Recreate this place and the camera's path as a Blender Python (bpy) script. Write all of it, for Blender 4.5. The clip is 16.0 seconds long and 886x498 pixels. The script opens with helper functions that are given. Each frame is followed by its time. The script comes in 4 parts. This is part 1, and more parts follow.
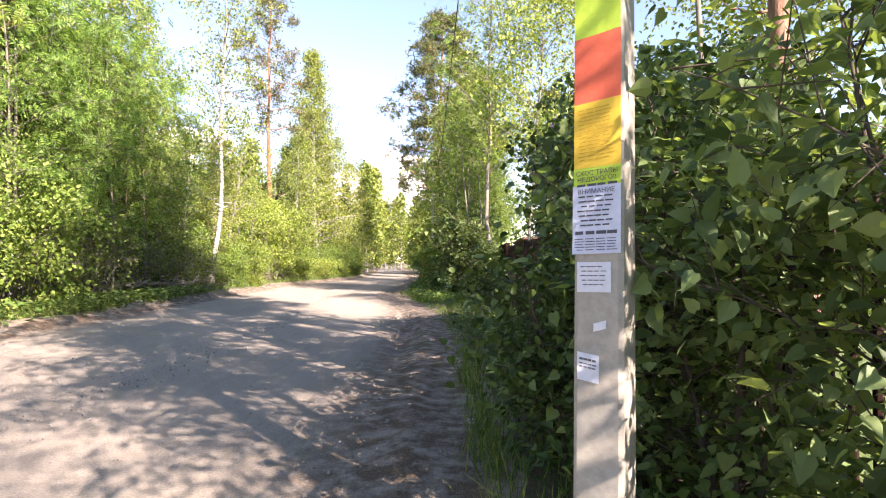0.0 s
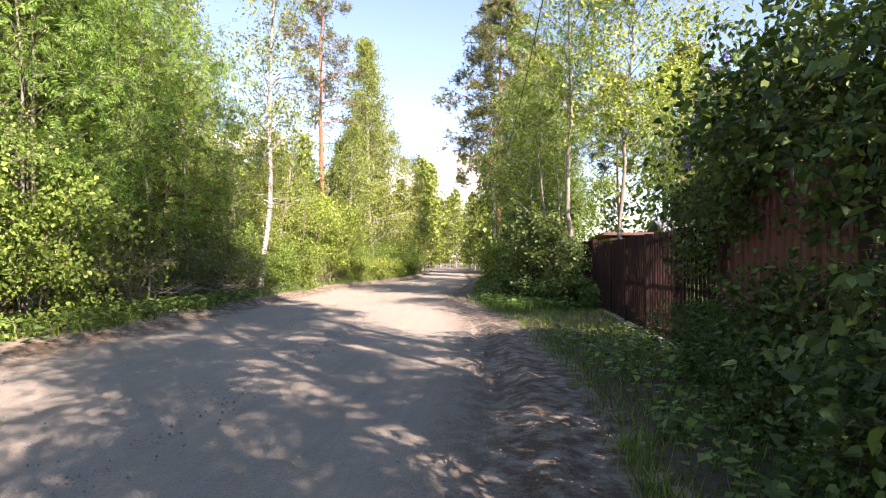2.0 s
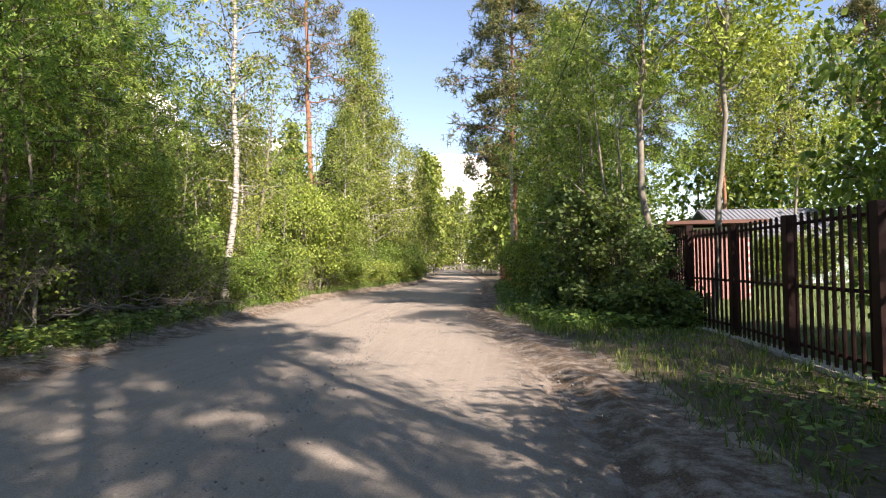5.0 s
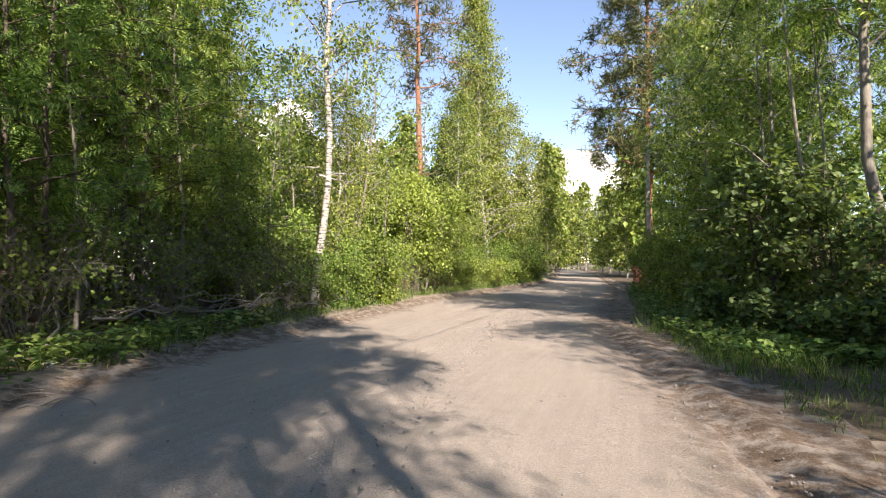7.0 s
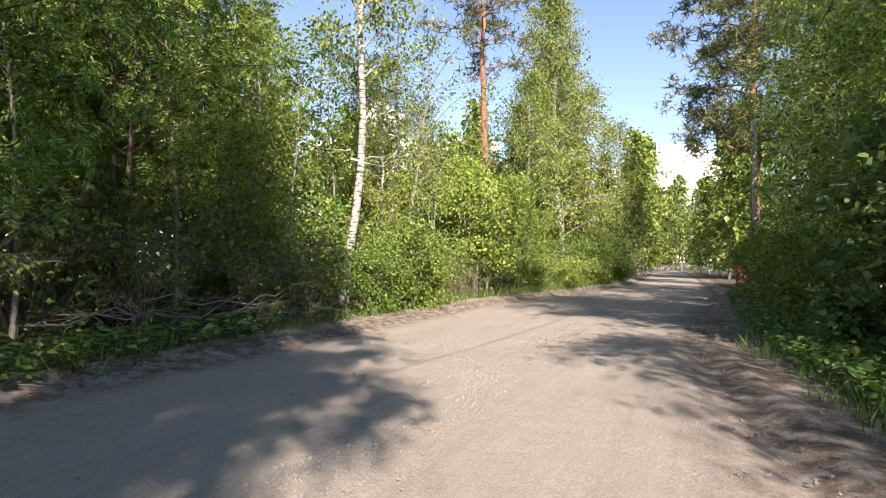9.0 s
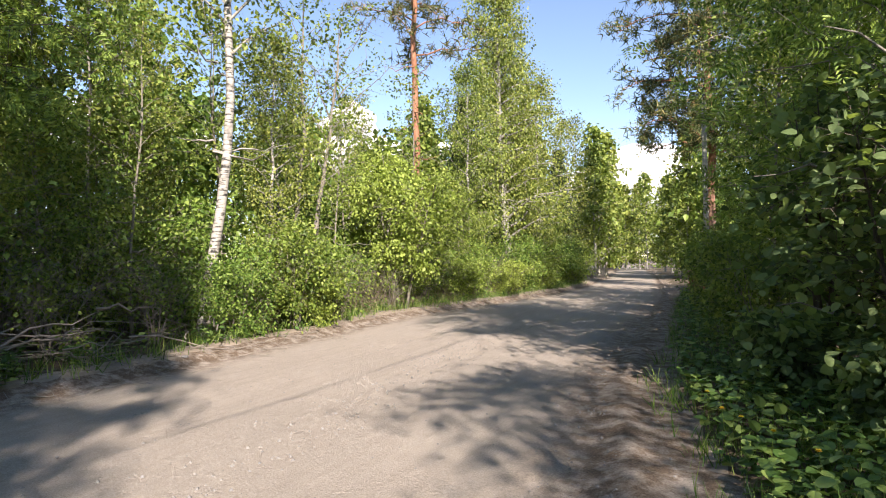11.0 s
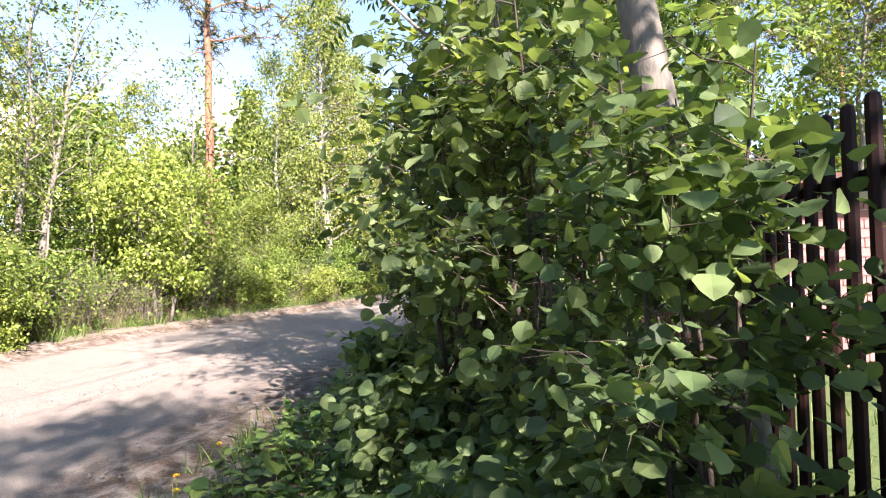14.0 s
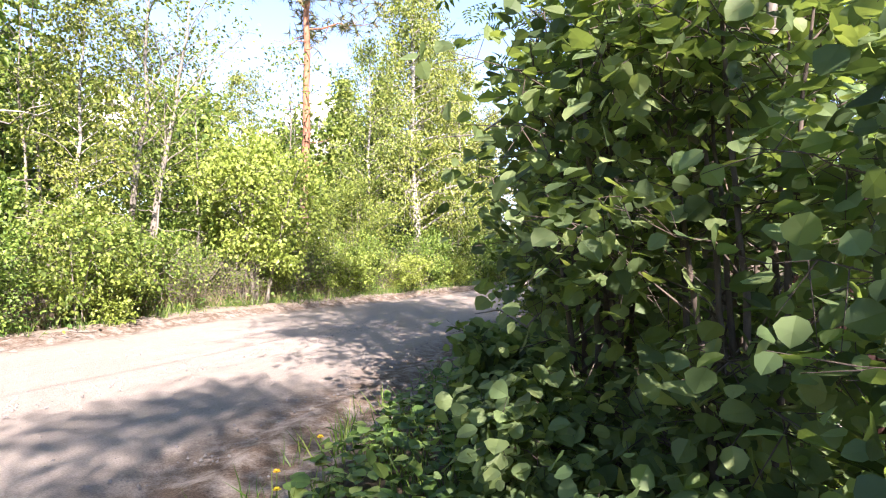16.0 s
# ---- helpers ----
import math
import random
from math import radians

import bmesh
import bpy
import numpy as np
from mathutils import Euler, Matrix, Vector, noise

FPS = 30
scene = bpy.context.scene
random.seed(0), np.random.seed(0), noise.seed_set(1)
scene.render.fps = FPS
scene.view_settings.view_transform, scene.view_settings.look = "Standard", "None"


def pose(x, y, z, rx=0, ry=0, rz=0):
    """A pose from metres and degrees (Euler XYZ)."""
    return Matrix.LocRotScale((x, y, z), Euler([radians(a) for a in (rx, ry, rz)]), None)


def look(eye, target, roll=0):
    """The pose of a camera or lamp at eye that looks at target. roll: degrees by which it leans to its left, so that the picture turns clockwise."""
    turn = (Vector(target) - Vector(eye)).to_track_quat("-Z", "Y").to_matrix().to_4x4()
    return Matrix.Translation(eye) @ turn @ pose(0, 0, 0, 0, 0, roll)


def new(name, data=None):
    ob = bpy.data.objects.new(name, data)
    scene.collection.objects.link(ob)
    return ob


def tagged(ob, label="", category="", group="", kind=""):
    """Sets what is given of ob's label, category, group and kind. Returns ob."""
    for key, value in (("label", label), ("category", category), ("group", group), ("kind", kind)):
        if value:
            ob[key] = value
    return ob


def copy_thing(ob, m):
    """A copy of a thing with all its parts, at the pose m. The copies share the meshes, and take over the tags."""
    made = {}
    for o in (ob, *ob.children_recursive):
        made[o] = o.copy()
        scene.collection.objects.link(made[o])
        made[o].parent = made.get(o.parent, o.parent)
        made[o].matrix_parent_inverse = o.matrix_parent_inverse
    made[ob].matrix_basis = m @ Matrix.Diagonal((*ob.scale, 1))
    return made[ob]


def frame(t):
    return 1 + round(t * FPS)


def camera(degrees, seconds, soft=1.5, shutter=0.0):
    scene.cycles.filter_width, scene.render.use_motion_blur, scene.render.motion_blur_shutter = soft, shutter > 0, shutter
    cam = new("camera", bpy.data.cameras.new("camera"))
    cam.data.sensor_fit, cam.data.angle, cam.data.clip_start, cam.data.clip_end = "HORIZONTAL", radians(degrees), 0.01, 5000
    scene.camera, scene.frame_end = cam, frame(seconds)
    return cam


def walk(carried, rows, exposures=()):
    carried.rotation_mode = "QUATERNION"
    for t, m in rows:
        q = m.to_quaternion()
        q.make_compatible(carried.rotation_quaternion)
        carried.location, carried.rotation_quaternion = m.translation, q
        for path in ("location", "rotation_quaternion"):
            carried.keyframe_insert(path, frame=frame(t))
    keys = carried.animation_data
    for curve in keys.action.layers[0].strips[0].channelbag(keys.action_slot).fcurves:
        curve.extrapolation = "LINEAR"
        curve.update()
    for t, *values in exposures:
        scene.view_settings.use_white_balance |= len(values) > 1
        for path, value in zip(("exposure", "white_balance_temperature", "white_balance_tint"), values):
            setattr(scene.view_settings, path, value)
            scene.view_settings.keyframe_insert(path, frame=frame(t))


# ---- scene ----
cam = camera(76.1, 16.0, soft=1.1)
PATH = [
    (0, (0.392, -0.089, 1.23), (0.354, 1.91, 1.28), 0.5),
    (0.5, (0.209, 0.4, 1.272), (0.019, 2.39, 1.32), 0.2),
    (1, (0.009, 1.004, 1.302), (-0.214, 2.99, 1.347), 0.2),
    (1.5, (-0.151, 1.664, 1.32), (-0.393, 3.649, 1.363), 0.2),
    (2, (-0.269, 2.366, 1.324), (-0.492, 4.353, 1.364), 0.1),
    (2.5, (-0.415, 3.079, 1.33), (-0.556, 5.074, 1.371), 0.1),
    (3, (-0.596, 3.791, 1.303), (-0.63, 5.79, 1.345), 0.2),
    (3.2, (-0.676, 4.077, 1.287), (-0.686, 6.077, 1.328), 0.1),
    (5.3, (-1.333, 7.48, 1.278), (-1.602, 9.461, 1.327), -0.9),
    (5.5, (-1.374, 7.76, 1.331), (-1.663, 9.739, 1.375), -0.8),
    (6, (-1.436, 8.382, 1.312), (-1.746, 10.357, 1.359), -0.8),
    (6.5, (-1.529, 9.085, 1.278), (-2.037, 11.019, 1.328), -0.3),
    (7, (-1.561, 9.718, 1.272), (-2.205, 11.61, 1.322), -0.3),
    (7.5, (-1.56, 10.332, 1.274), (-2.351, 12.168, 1.32), 1.2),
    (8, (-1.592, 10.933, 1.243), (-2.435, 12.746, 1.294), 0.7),
    (8.2, (-1.583, 11.194, 1.199), (-2.466, 12.987, 1.253), 0.6),
    (10.3, (-1.422, 13.792, 1.376), (-2.363, 15.557, 1.42), -0.3),
    (10.5, (-1.299, 14.069, 1.399), (-2.233, 15.837, 1.442), -0.4),
    (11, (-0.924, 14.669, 1.429), (-1.775, 16.478, 1.475), -0.7),
    (11.5, (-0.628, 15.194, 1.453), (-1.458, 17.014, 1.504), -0.7),
    (12, (-0.269, 15.598, 1.463), (-0.982, 17.466, 1.514), -0.8),
    (12.5, (0.129, 16.028, 1.44), (-0.519, 17.919, 1.493), -1.1),
    (13, (0.547, 16.373, 1.433), (0.018, 18.301, 1.484), -1.2),
    (13.5, (0.965, 16.592, 1.442), (0.469, 18.529, 1.494), -1.2),
    (14, (1.305, 16.723, 1.43), (0.824, 18.663, 1.484), -1.3),
    (14.5, (1.481, 16.77, 1.443), (0.969, 18.702, 1.506), -0.8),
    (15, (1.502, 16.815, 1.432), (0.95, 18.737, 1.488), -0.1),
    (15.5, (1.316, 16.925, 1.392), (0.707, 18.83, 1.442), 0.2),
    (16, (0.919, 17.112, 1.366), (0.162, 18.963, 1.397), 0.6),
]
walk(cam, [(t, look(eye, target, roll)) for t, eye, target, roll in PATH],
     exposures=[(0, 2.2, 7100, 27), (0.5, 1.92, 7100, 25), (1.5, 1.93, 7100, 27), (3, 1.92, 7100, 27), (5.5, 1.37, 7050, 21), (8, 1.43, 6850, 20), (11, 1.38, 6700, 19), (12.5, 1.58, 6650, 22), (14.5, 2.25, 6450, 28), (16, 2.27, 6450, 28)])

# ---- light ----
SUN_AZ = math.atan2(-0.77, 0.64)      # towards the sun, in the plan
SUN_EL = radians(34)
world = bpy.data.worlds.new("sky")
scene.world = world
world.use_nodes = True
wn = world.node_tree.nodes
sky = wn.new("ShaderNodeTexSky")
sky.sky_type = "NISHITA"
sky.sun_disc = False
sky.sun_elevation = SUN_EL
sky.sun_rotation = math.pi / 2 - SUN_AZ
sky.air_density, sky.dust_density, sky.ozone_density = 1.0, 0.0, 1.8
wn["Background"].inputs["Strength"].default_value = 0.097
world.node_tree.links.new(sky.outputs[0], wn["Background"].inputs["Color"])
sun_data = bpy.data.lights.new("sun", "SUN")
sun_data.energy, sun_data.angle, sun_data.color = 5.0, radians(0.55), (1.0, 0.945, 0.85)
sun = new("sun", sun_data)
to_sun = Vector((math.cos(SUN_AZ) * math.cos(SUN_EL), math.sin(SUN_AZ) * math.cos(SUN_EL), math.sin(SUN_EL)))
sun.matrix_world = look(to_sun * 60, (0, 0, 0))

# ---- materials ----


def mat_base(name):
    m = bpy.data.materials.new(name)
    m.use_nodes = True
    nt = m.node_tree
    return m, nt, nt.nodes, nt.links, nt.nodes["Principled BSDF"]


def coords(ns, ln, scale=(1, 1, 1), what="Object"):
    tc = ns.new("ShaderNodeTexCoord")
    mp = ns.new("ShaderNodeMapping")
    mp.inputs["Scale"].default_value = scale
    ln.new(tc.outputs[what], mp.inputs[0])
    return mp.outputs[0]


def noise_tex(ns, ln, vec, scale, detail=5, rough=0.6):
    n = ns.new("ShaderNodeTexNoise")
    n.inputs["Scale"].default_value, n.inputs["Detail"].default_value, n.inputs["Roughness"].default_value = scale, detail, rough
    ln.new(vec, n.inputs["Vector"])
    return n.outputs["Fac"]


def ramp(ns, ln, fac, stops):
    r = ns.new("ShaderNodeValToRGB")
    el = r.color_ramp.elements
    while len(el) < len(stops):
        el.new(0.5)
    for e, (p, c) in zip(el, stops):
        e.position, e.color = p, (*c, 1)
    ln.new(fac, r.inputs[0])
    return r.outputs[0]


def mix_col(ns, ln, fac, a, b, mode="MIX"):
    m = ns.new("ShaderNodeMix")
    m.data_type, m.blend_type = "RGBA", mode
    if isinstance(fac, float):
        m.inputs[0].default_value = fac
    else:
        ln.new(fac, m.inputs[0])
    for s, v in ((m.inputs[6], a), (m.inputs[7], b)):
        if isinstance(v, tuple):
            s.default_value = (*v, 1)
        else:
            ln.new(v, s)
    return m.outputs[2]


def bump(ns, ln, bsdf, height, strength, dist):
    b = ns.new("ShaderNodeBump")
    b.inputs["Strength"].default_value, b.inputs["Distance"].default_value = strength, dist
    ln.new(height, b.inputs["Height"])
    ln.new(b.outputs[0], bsdf.inputs["Normal"])


def foliage(name, dark, mid, light, through_part=0.35, rough=0.5, glow=(1.25, 1.2, 0.65)):
    """Leaves: a colour for each leaf, a tint for each plant, and light that shines through."""
    m, nt, ns, ln, p = mat_base(name)
    geo, info = ns.new("ShaderNodeNewGeometry"), ns.new("ShaderNodeObjectInfo")
    deep = tuple(0.62 * c for c in dark)
    bright = tuple(1.22 * c for c in light)
    col = ramp(ns, ln, geo.outputs["Random Per Island"], ((0.0, deep), (0.5, mid), (1.0, bright)))
    hs = ns.new("ShaderNodeHueSaturation")
    mr = ns.new("ShaderNodeMapRange")
    mr.inputs["To Min"].default_value, mr.inputs["To Max"].default_value = 0.485, 0.513
    ln.new(info.outputs["Random"], mr.inputs[0])
    ln.new(mr.outputs[0], hs.inputs["Hue"])
    ln.new(col, hs.inputs["Color"])
    big = noise_tex(ns, ln, coords(ns, ln), 0.9, 3)
    mv = ns.new("ShaderNodeMapRange")
    mv.inputs["To Min"].default_value, mv.inputs["To Max"].default_value = 0.65, 1.35
    ln.new(big, mv.inputs[0])
    ln.new(mv.outputs[0], hs.inputs["Value"])
    ln.new(hs.outputs[0], p.inputs["Base Color"])
    p.inputs["Roughness"].default_value = rough
    p.inputs["Specular IOR Level"].default_value = 0.35
    tr = ns.new("ShaderNodeBsdfTranslucent")
    ln.new(mix_col(ns, ln, 1.0, hs.outputs[0], glow, "MULTIPLY"), tr.inputs["Color"])
    mx = ns.new("ShaderNodeMixShader")
    mx.inputs[0].default_value = through_part
    ln.new(p.outputs[0], mx.inputs[1])
    ln.new(tr.outputs[0], mx.inputs[2])
    ln.new(mx.outputs[0], ns["Material Output"].inputs["Surface"])
    return m


def rough_mat(name, a, b, scale, rough=0.85, bump_s=0.4, bump_d=0.01, c=None, metal=0.0, stretch=(1, 1, 1), fine=7.0, spec=0.5):
    m, nt, ns, ln, p = mat_base(name)
    v = coords(ns, ln, stretch)
    n1, n2 = noise_tex(ns, ln, v, scale), noise_tex(ns, ln, v, scale * fine, 4, 0.7)
    col = ramp(ns, ln, n1, ((0.3, a), (0.7, b)))
    col = mix_col(ns, ln, 0.55, col, ramp(ns, ln, n2, ((0.3, a), (0.72, c or b))))
    ln.new(col, p.inputs["Base Color"])
    p.inputs["Roughness"].default_value, p.inputs["Metallic"].default_value = rough, metal
    p.inputs["Specular IOR Level"].default_value = spec
    bump(ns, ln, p, n2, bump_s, bump_d)
    return m


def birch_bark():
    m, nt, ns, ln, p = mat_base("birch_bark")
    v = coords(ns, ln, (3.0, 3.0, 14.0))
    n1 = noise_tex(ns, ln, v, 1.6, 5, 0.65)
    n2 = noise_tex(ns, ln, coords(ns, ln, (2, 2, 1.2)), 1.7, 4)
    marks = ramp(ns, ln, n1, ((0.41, (0.03, 0.027, 0.023)), (0.47, (0.30, 0.275, 0.235)), (0.75, (0.46, 0.435, 0.38))))
    col = mix_col(ns, ln, ramp(ns, ln, n2, ((0.58, (0, 0, 0)), (0.68, (1, 1, 1)))), marks, (0.11, 0.095, 0.075))
    ln.new(col, p.inputs["Base Color"])
    p.inputs["Roughness"].default_value = 0.7
    bump(ns, ln, p, n1, 0.5, 0.01)
    return m


def pine_bark():
    m, nt, ns, ln, p = mat_base("pine_bark")
    n1 = noise_tex(ns, ln, coords(ns, ln, (5, 5, 1.4)), 2.2, 6, 0.7)
    sep = ns.new("ShaderNodeSeparateXYZ")
    tc = ns.new("ShaderNodeTexCoord")
    ln.new(tc.outputs["Object"], sep.inputs[0])
    mr = ns.new("ShaderNodeMapRange")
    mr.inputs["From Min"].default_value, mr.inputs["From Max"].default_value = 1.5, 5.5
    ln.new(sep.outputs["Z"], mr.inputs[0])
    low = ramp(ns, ln, n1, ((0.35, (0.07, 0.05, 0.04)), (0.7, (0.24, 0.17, 0.13))))
    high = ramp(ns, ln, n1, ((0.35, (0.22, 0.085, 0.04)), (0.7, (0.38, 0.19, 0.11))))
    ln.new(mix_col(ns, ln, mr.outputs[0], low, high), p.inputs["Base Color"])
    p.inputs["Roughness"].default_value = 0.85
    bump(ns, ln, p, n1, 0.8, 0.02)
    return m


def road_mat():
    m, nt, ns, ln, p = mat_base("packed_sand")
    v = coords(ns, ln)
    big = noise_tex(ns, ln, coords(ns, ln, (1, 0.35, 1)), 0.55, 4)
    mid = noise_tex(ns, ln, v, 5.0, 6, 0.7)
    fine = noise_tex(ns, ln, v, 70.0, 4, 0.75)
    vor = ns.new("ShaderNodeTexVoronoi")
    vor.inputs["Scale"].default_value = 45.0
    ln.new(v, vor.inputs["Vector"])
    sand = ramp(ns, ln, big, ((0.3, (0.285, 0.235, 0.185)), (0.7, (0.40, 0.345, 0.28))))
    sand = mix_col(ns, ln, 0.35, sand, ramp(ns, ln, mid, ((0.3, (0.22, 0.18, 0.145)), (0.7, (0.44, 0.385, 0.31)))))
    sand = mix_col(ns, ln, 0.5, sand, ramp(ns, ln, fine, ((0.32, (0.13, 0.105, 0.085)), (0.68, (0.54, 0.48, 0.41)))))
    streak = noise_tex(ns, ln, coords(ns, ln, (5.0, 0.22, 1)), 2.2, 5, 0.6)
    sand = mix_col(ns, ln, 0.13, sand, ramp(ns, ln, streak, ((0.35, (0.20, 0.165, 0.13)), (0.65, (0.46, 0.40, 0.33)))))
    grit = ns.new("ShaderNodeMath")
    grit.operation = "LESS_THAN"
    grit.inputs[1].default_value = 0.17
    ln.new(vor.outputs["Distance"], grit.inputs[0])
    patch = ramp(ns, ln, noise_tex(ns, ln, v, 0.8, 4), ((0.50, (0, 0, 0)), (0.62, (0.6, 0.6, 0.6))))
    gm = ns.new("ShaderNodeMath")
    gm.operation = "MULTIPLY"
    ln.new(grit.outputs[0], gm.inputs[0])
    ln.new(patch, gm.inputs[1])
    sand = mix_col(ns, ln, gm.outputs[0], sand, (0.17, 0.155, 0.14))
    at = ns.new("ShaderNodeAttribute")
    at.attribute_name = "litter"
    lit = ns.new("ShaderNodeMath")
    lit.operation = "MULTIPLY"
    ln.new(at.outputs["Fac"], lit.inputs[0])
    ln.new(ramp(ns, ln, mid, ((0.38, (0, 0, 0)), (0.56, (1, 1, 1)))), lit.inputs[1])
    sand = mix_col(ns, ln, lit.outputs[0], sand, ramp(ns, ln, fine, ((0.3, (0.06, 0.042, 0.03)), (0.7, (0.22, 0.16, 0.11)))))
    ln.new(sand, p.inputs["Base Color"])
    p.inputs["Roughness"].default_value = 0.95
    p.inputs["Specular IOR Level"].default_value = 0.15
    add = ns.new("ShaderNodeMath")
    add.operation = "ADD"
    ln.new(mid, add.inputs[0])
    ln.new(fine, add.inputs[1])
    bump(ns, ln, p, add.outputs[0], 0.8, 0.025)
    return m


M_ROAD = road_mat()
M_SOIL = rough_mat("forest_soil", (0.035, 0.025, 0.016), (0.12, 0.085, 0.05), 1.1, 0.95, 0.7, 0.03, (0.17, 0.13, 0.075), fine=14.0)
M_BANK = rough_mat("dry_bank_sand", (0.15, 0.115, 0.08), (0.33, 0.27, 0.20), 2.0, 0.95, 0.6, 0.02)
M_BIRCHBARK = birch_bark()
M_PINEBARK = pine_bark()
M_GREYBARK = rough_mat("grey_bark", (0.10, 0.085, 0.065), (0.27, 0.24, 0.19), 3.0, 0.85, 0.6, 0.01, (0.33, 0.30, 0.24), stretch=(2, 2, 0.7))
M_DARKBARK = rough_mat("dark_bark", (0.045, 0.035, 0.025), (0.13, 0.10, 0.075), 3.0, 0.9, 0.6, 0.01, stretch=(2, 2, 0.7))
M_DEADWOOD = rough_mat("dead_wood", (0.12, 0.10, 0.08), (0.30, 0.26, 0.21), 4.0, 0.9, 0.5, 0.006, stretch=(1, 1, 0.5))
M_BIRCH = foliage("birch_leaves", (0.106, 0.155, 0.025), (0.191, 0.250, 0.045), (0.312, 0.338, 0.085))
M_BROAD = foliage("broad_leaves", (0.080, 0.149, 0.022), (0.146, 0.230, 0.038), (0.248, 0.311, 0.068))
M_YELLOWG = foliage("young_yellow_green_leaves", (0.150, 0.219, 0.032), (0.252, 0.329, 0.056), (0.344, 0.413, 0.097))
M_ROWAN = foliage("rowan_leaves", (0.080, 0.165, 0.030), (0.160, 0.260, 0.048), (0.265, 0.355, 0.075))
# lilac green, lowered further for the deep shade of the shrubs by the fence
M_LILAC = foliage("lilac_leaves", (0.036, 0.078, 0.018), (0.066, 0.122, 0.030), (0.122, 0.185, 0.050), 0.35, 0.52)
M_HAZEL = foliage("hazel_leaves", (0.085, 0.145, 0.060), (0.150, 0.232, 0.090), (0.220, 0.295, 0.115), 0.5, 0.55, (1.35, 1.3, 0.55))
M_PINE = foliage("pine_needles", (0.047, 0.074, 0.024), (0.095, 0.121, 0.041), (0.203, 0.162, 0.061), 0.12, 0.6)
M_SPRUCE = foliage("spruce_needles", (0.016, 0.035, 0.012), (0.034, 0.061, 0.019), (0.068, 0.101, 0.027), 0.1, 0.6)
M_GRASS = foliage("grass_blades", (0.054, 0.110, 0.018), (0.092, 0.169, 0.024), (0.216, 0.255, 0.065), 0.3)
M_DRYGRASS = foliage("dry_stalks", (0.140, 0.110, 0.060), (0.240, 0.190, 0.110), (0.320, 0.270, 0.170), 0.15, 0.8, (1, 1, 1))
M_HERB = foliage("herb_leaves", (0.054, 0.121, 0.024), (0.101, 0.189, 0.041), (0.203, 0.270, 0.068), 0.3)
M_LILACFLOWER = foliage("lilac_blossom", (0.160, 0.090, 0.260), (0.250, 0.160, 0.380), (0.360, 0.260, 0.480), 0.25, 0.6, (1, 1, 1))
M_YELLOWFLOWER = foliage("dandelion_petals", (0.600, 0.420, 0.020), (0.750, 0.550, 0.020), (0.800, 0.620, 0.050), 0.2, 0.6, (1, 1, 1))
M_STONE = rough_mat("gravel_stone", (0.10, 0.095, 0.09), (0.27, 0.25, 0.225), 8.0, 0.85, 0.4, 0.004)
M_CONCRETE = rough_mat("weathered_concrete", (0.25, 0.23, 0.19), (0.40, 0.37, 0.31), 1.6, 0.9, 0.5, 0.004, (0.45, 0.42, 0.36), fine=18.0)
M_FENCE = rough_mat("dark_brown_paint", (0.013, 0.005, 0.004), (0.029, 0.010, 0.007), 4.0, 0.62, 0.2, 0.002, spec=0.2)
M_REDSHEET = rough_mat("dark_red_sheet_metal", (0.080, 0.009, 0.010), (0.118, 0.015, 0.016), 1.2, 0.45, 0.1, 0.002)
M_REDWALL = rough_mat("pink_brick", (0.31, 0.125, 0.108), (0.43, 0.205, 0.180), 2.0, 0.7, 0.3, 0.004)
M_JOINT = rough_mat("pale_joint_mortar", (0.42, 0.38, 0.34), (0.58, 0.54, 0.49), 5.0, 0.9, 0.3, 0.003)
M_ROOFEDGE = rough_mat("brown_roof_edge", (0.075, 0.032, 0.022), (0.13, 0.058, 0.040), 3.0, 0.75, 0.3, 0.004)
M_REDBOARD = rough_mat("faded_red_boards", (0.17, 0.035, 0.035), (0.26, 0.06, 0.055), 3.0, 0.75, 0.3, 0.004)
M_ROOF = rough_mat("grey_metal_roof", (0.16, 0.17, 0.19), (0.25, 0.26, 0.28), 1.5, 0.5, 0.15, 0.003, metal=0.1)
M_PALEWALL = rough_mat("pale_teal_siding", (0.24, 0.33, 0.30), (0.36, 0.44, 0.41), 1.5, 0.7, 0.2, 0.003)
M_WHITE = rough_mat("white_paint", (0.66, 0.66, 0.63), (0.80, 0.80, 0.77), 2.0, 0.6, 0.1, 0.002)
M_GLASS = rough_mat("dark_window_glass", (0.02, 0.025, 0.03), (0.04, 0.045, 0.05), 1.0, 0.08, 0.0, 0.001)
M_CABLE = rough_mat("black_cable", (0.012, 0.012, 0.012), (0.025, 0.025, 0.025), 6.0, 0.6, 0.2, 0.002)
M_WIRE = rough_mat("rusty_wire", (0.10, 0.075, 0.055), (0.20, 0.15, 0.11), 9.0, 0.8, 0.2, 0.001)
M_LAWN = rough_mat("lawn_soil", (0.05, 0.085, 0.02), (0.10, 0.14, 0.035), 1.2, 0.95, 0.6, 0.03, fine=16.0)
M_CLOUD = rough_mat("cloud_white", (0.85, 0.85, 0.86), (0.92, 0.92, 0.92), 0.01, 1.0, 0.0, 1.0)

# ---- mesh tools ----
rng = np.random.default_rng(7)


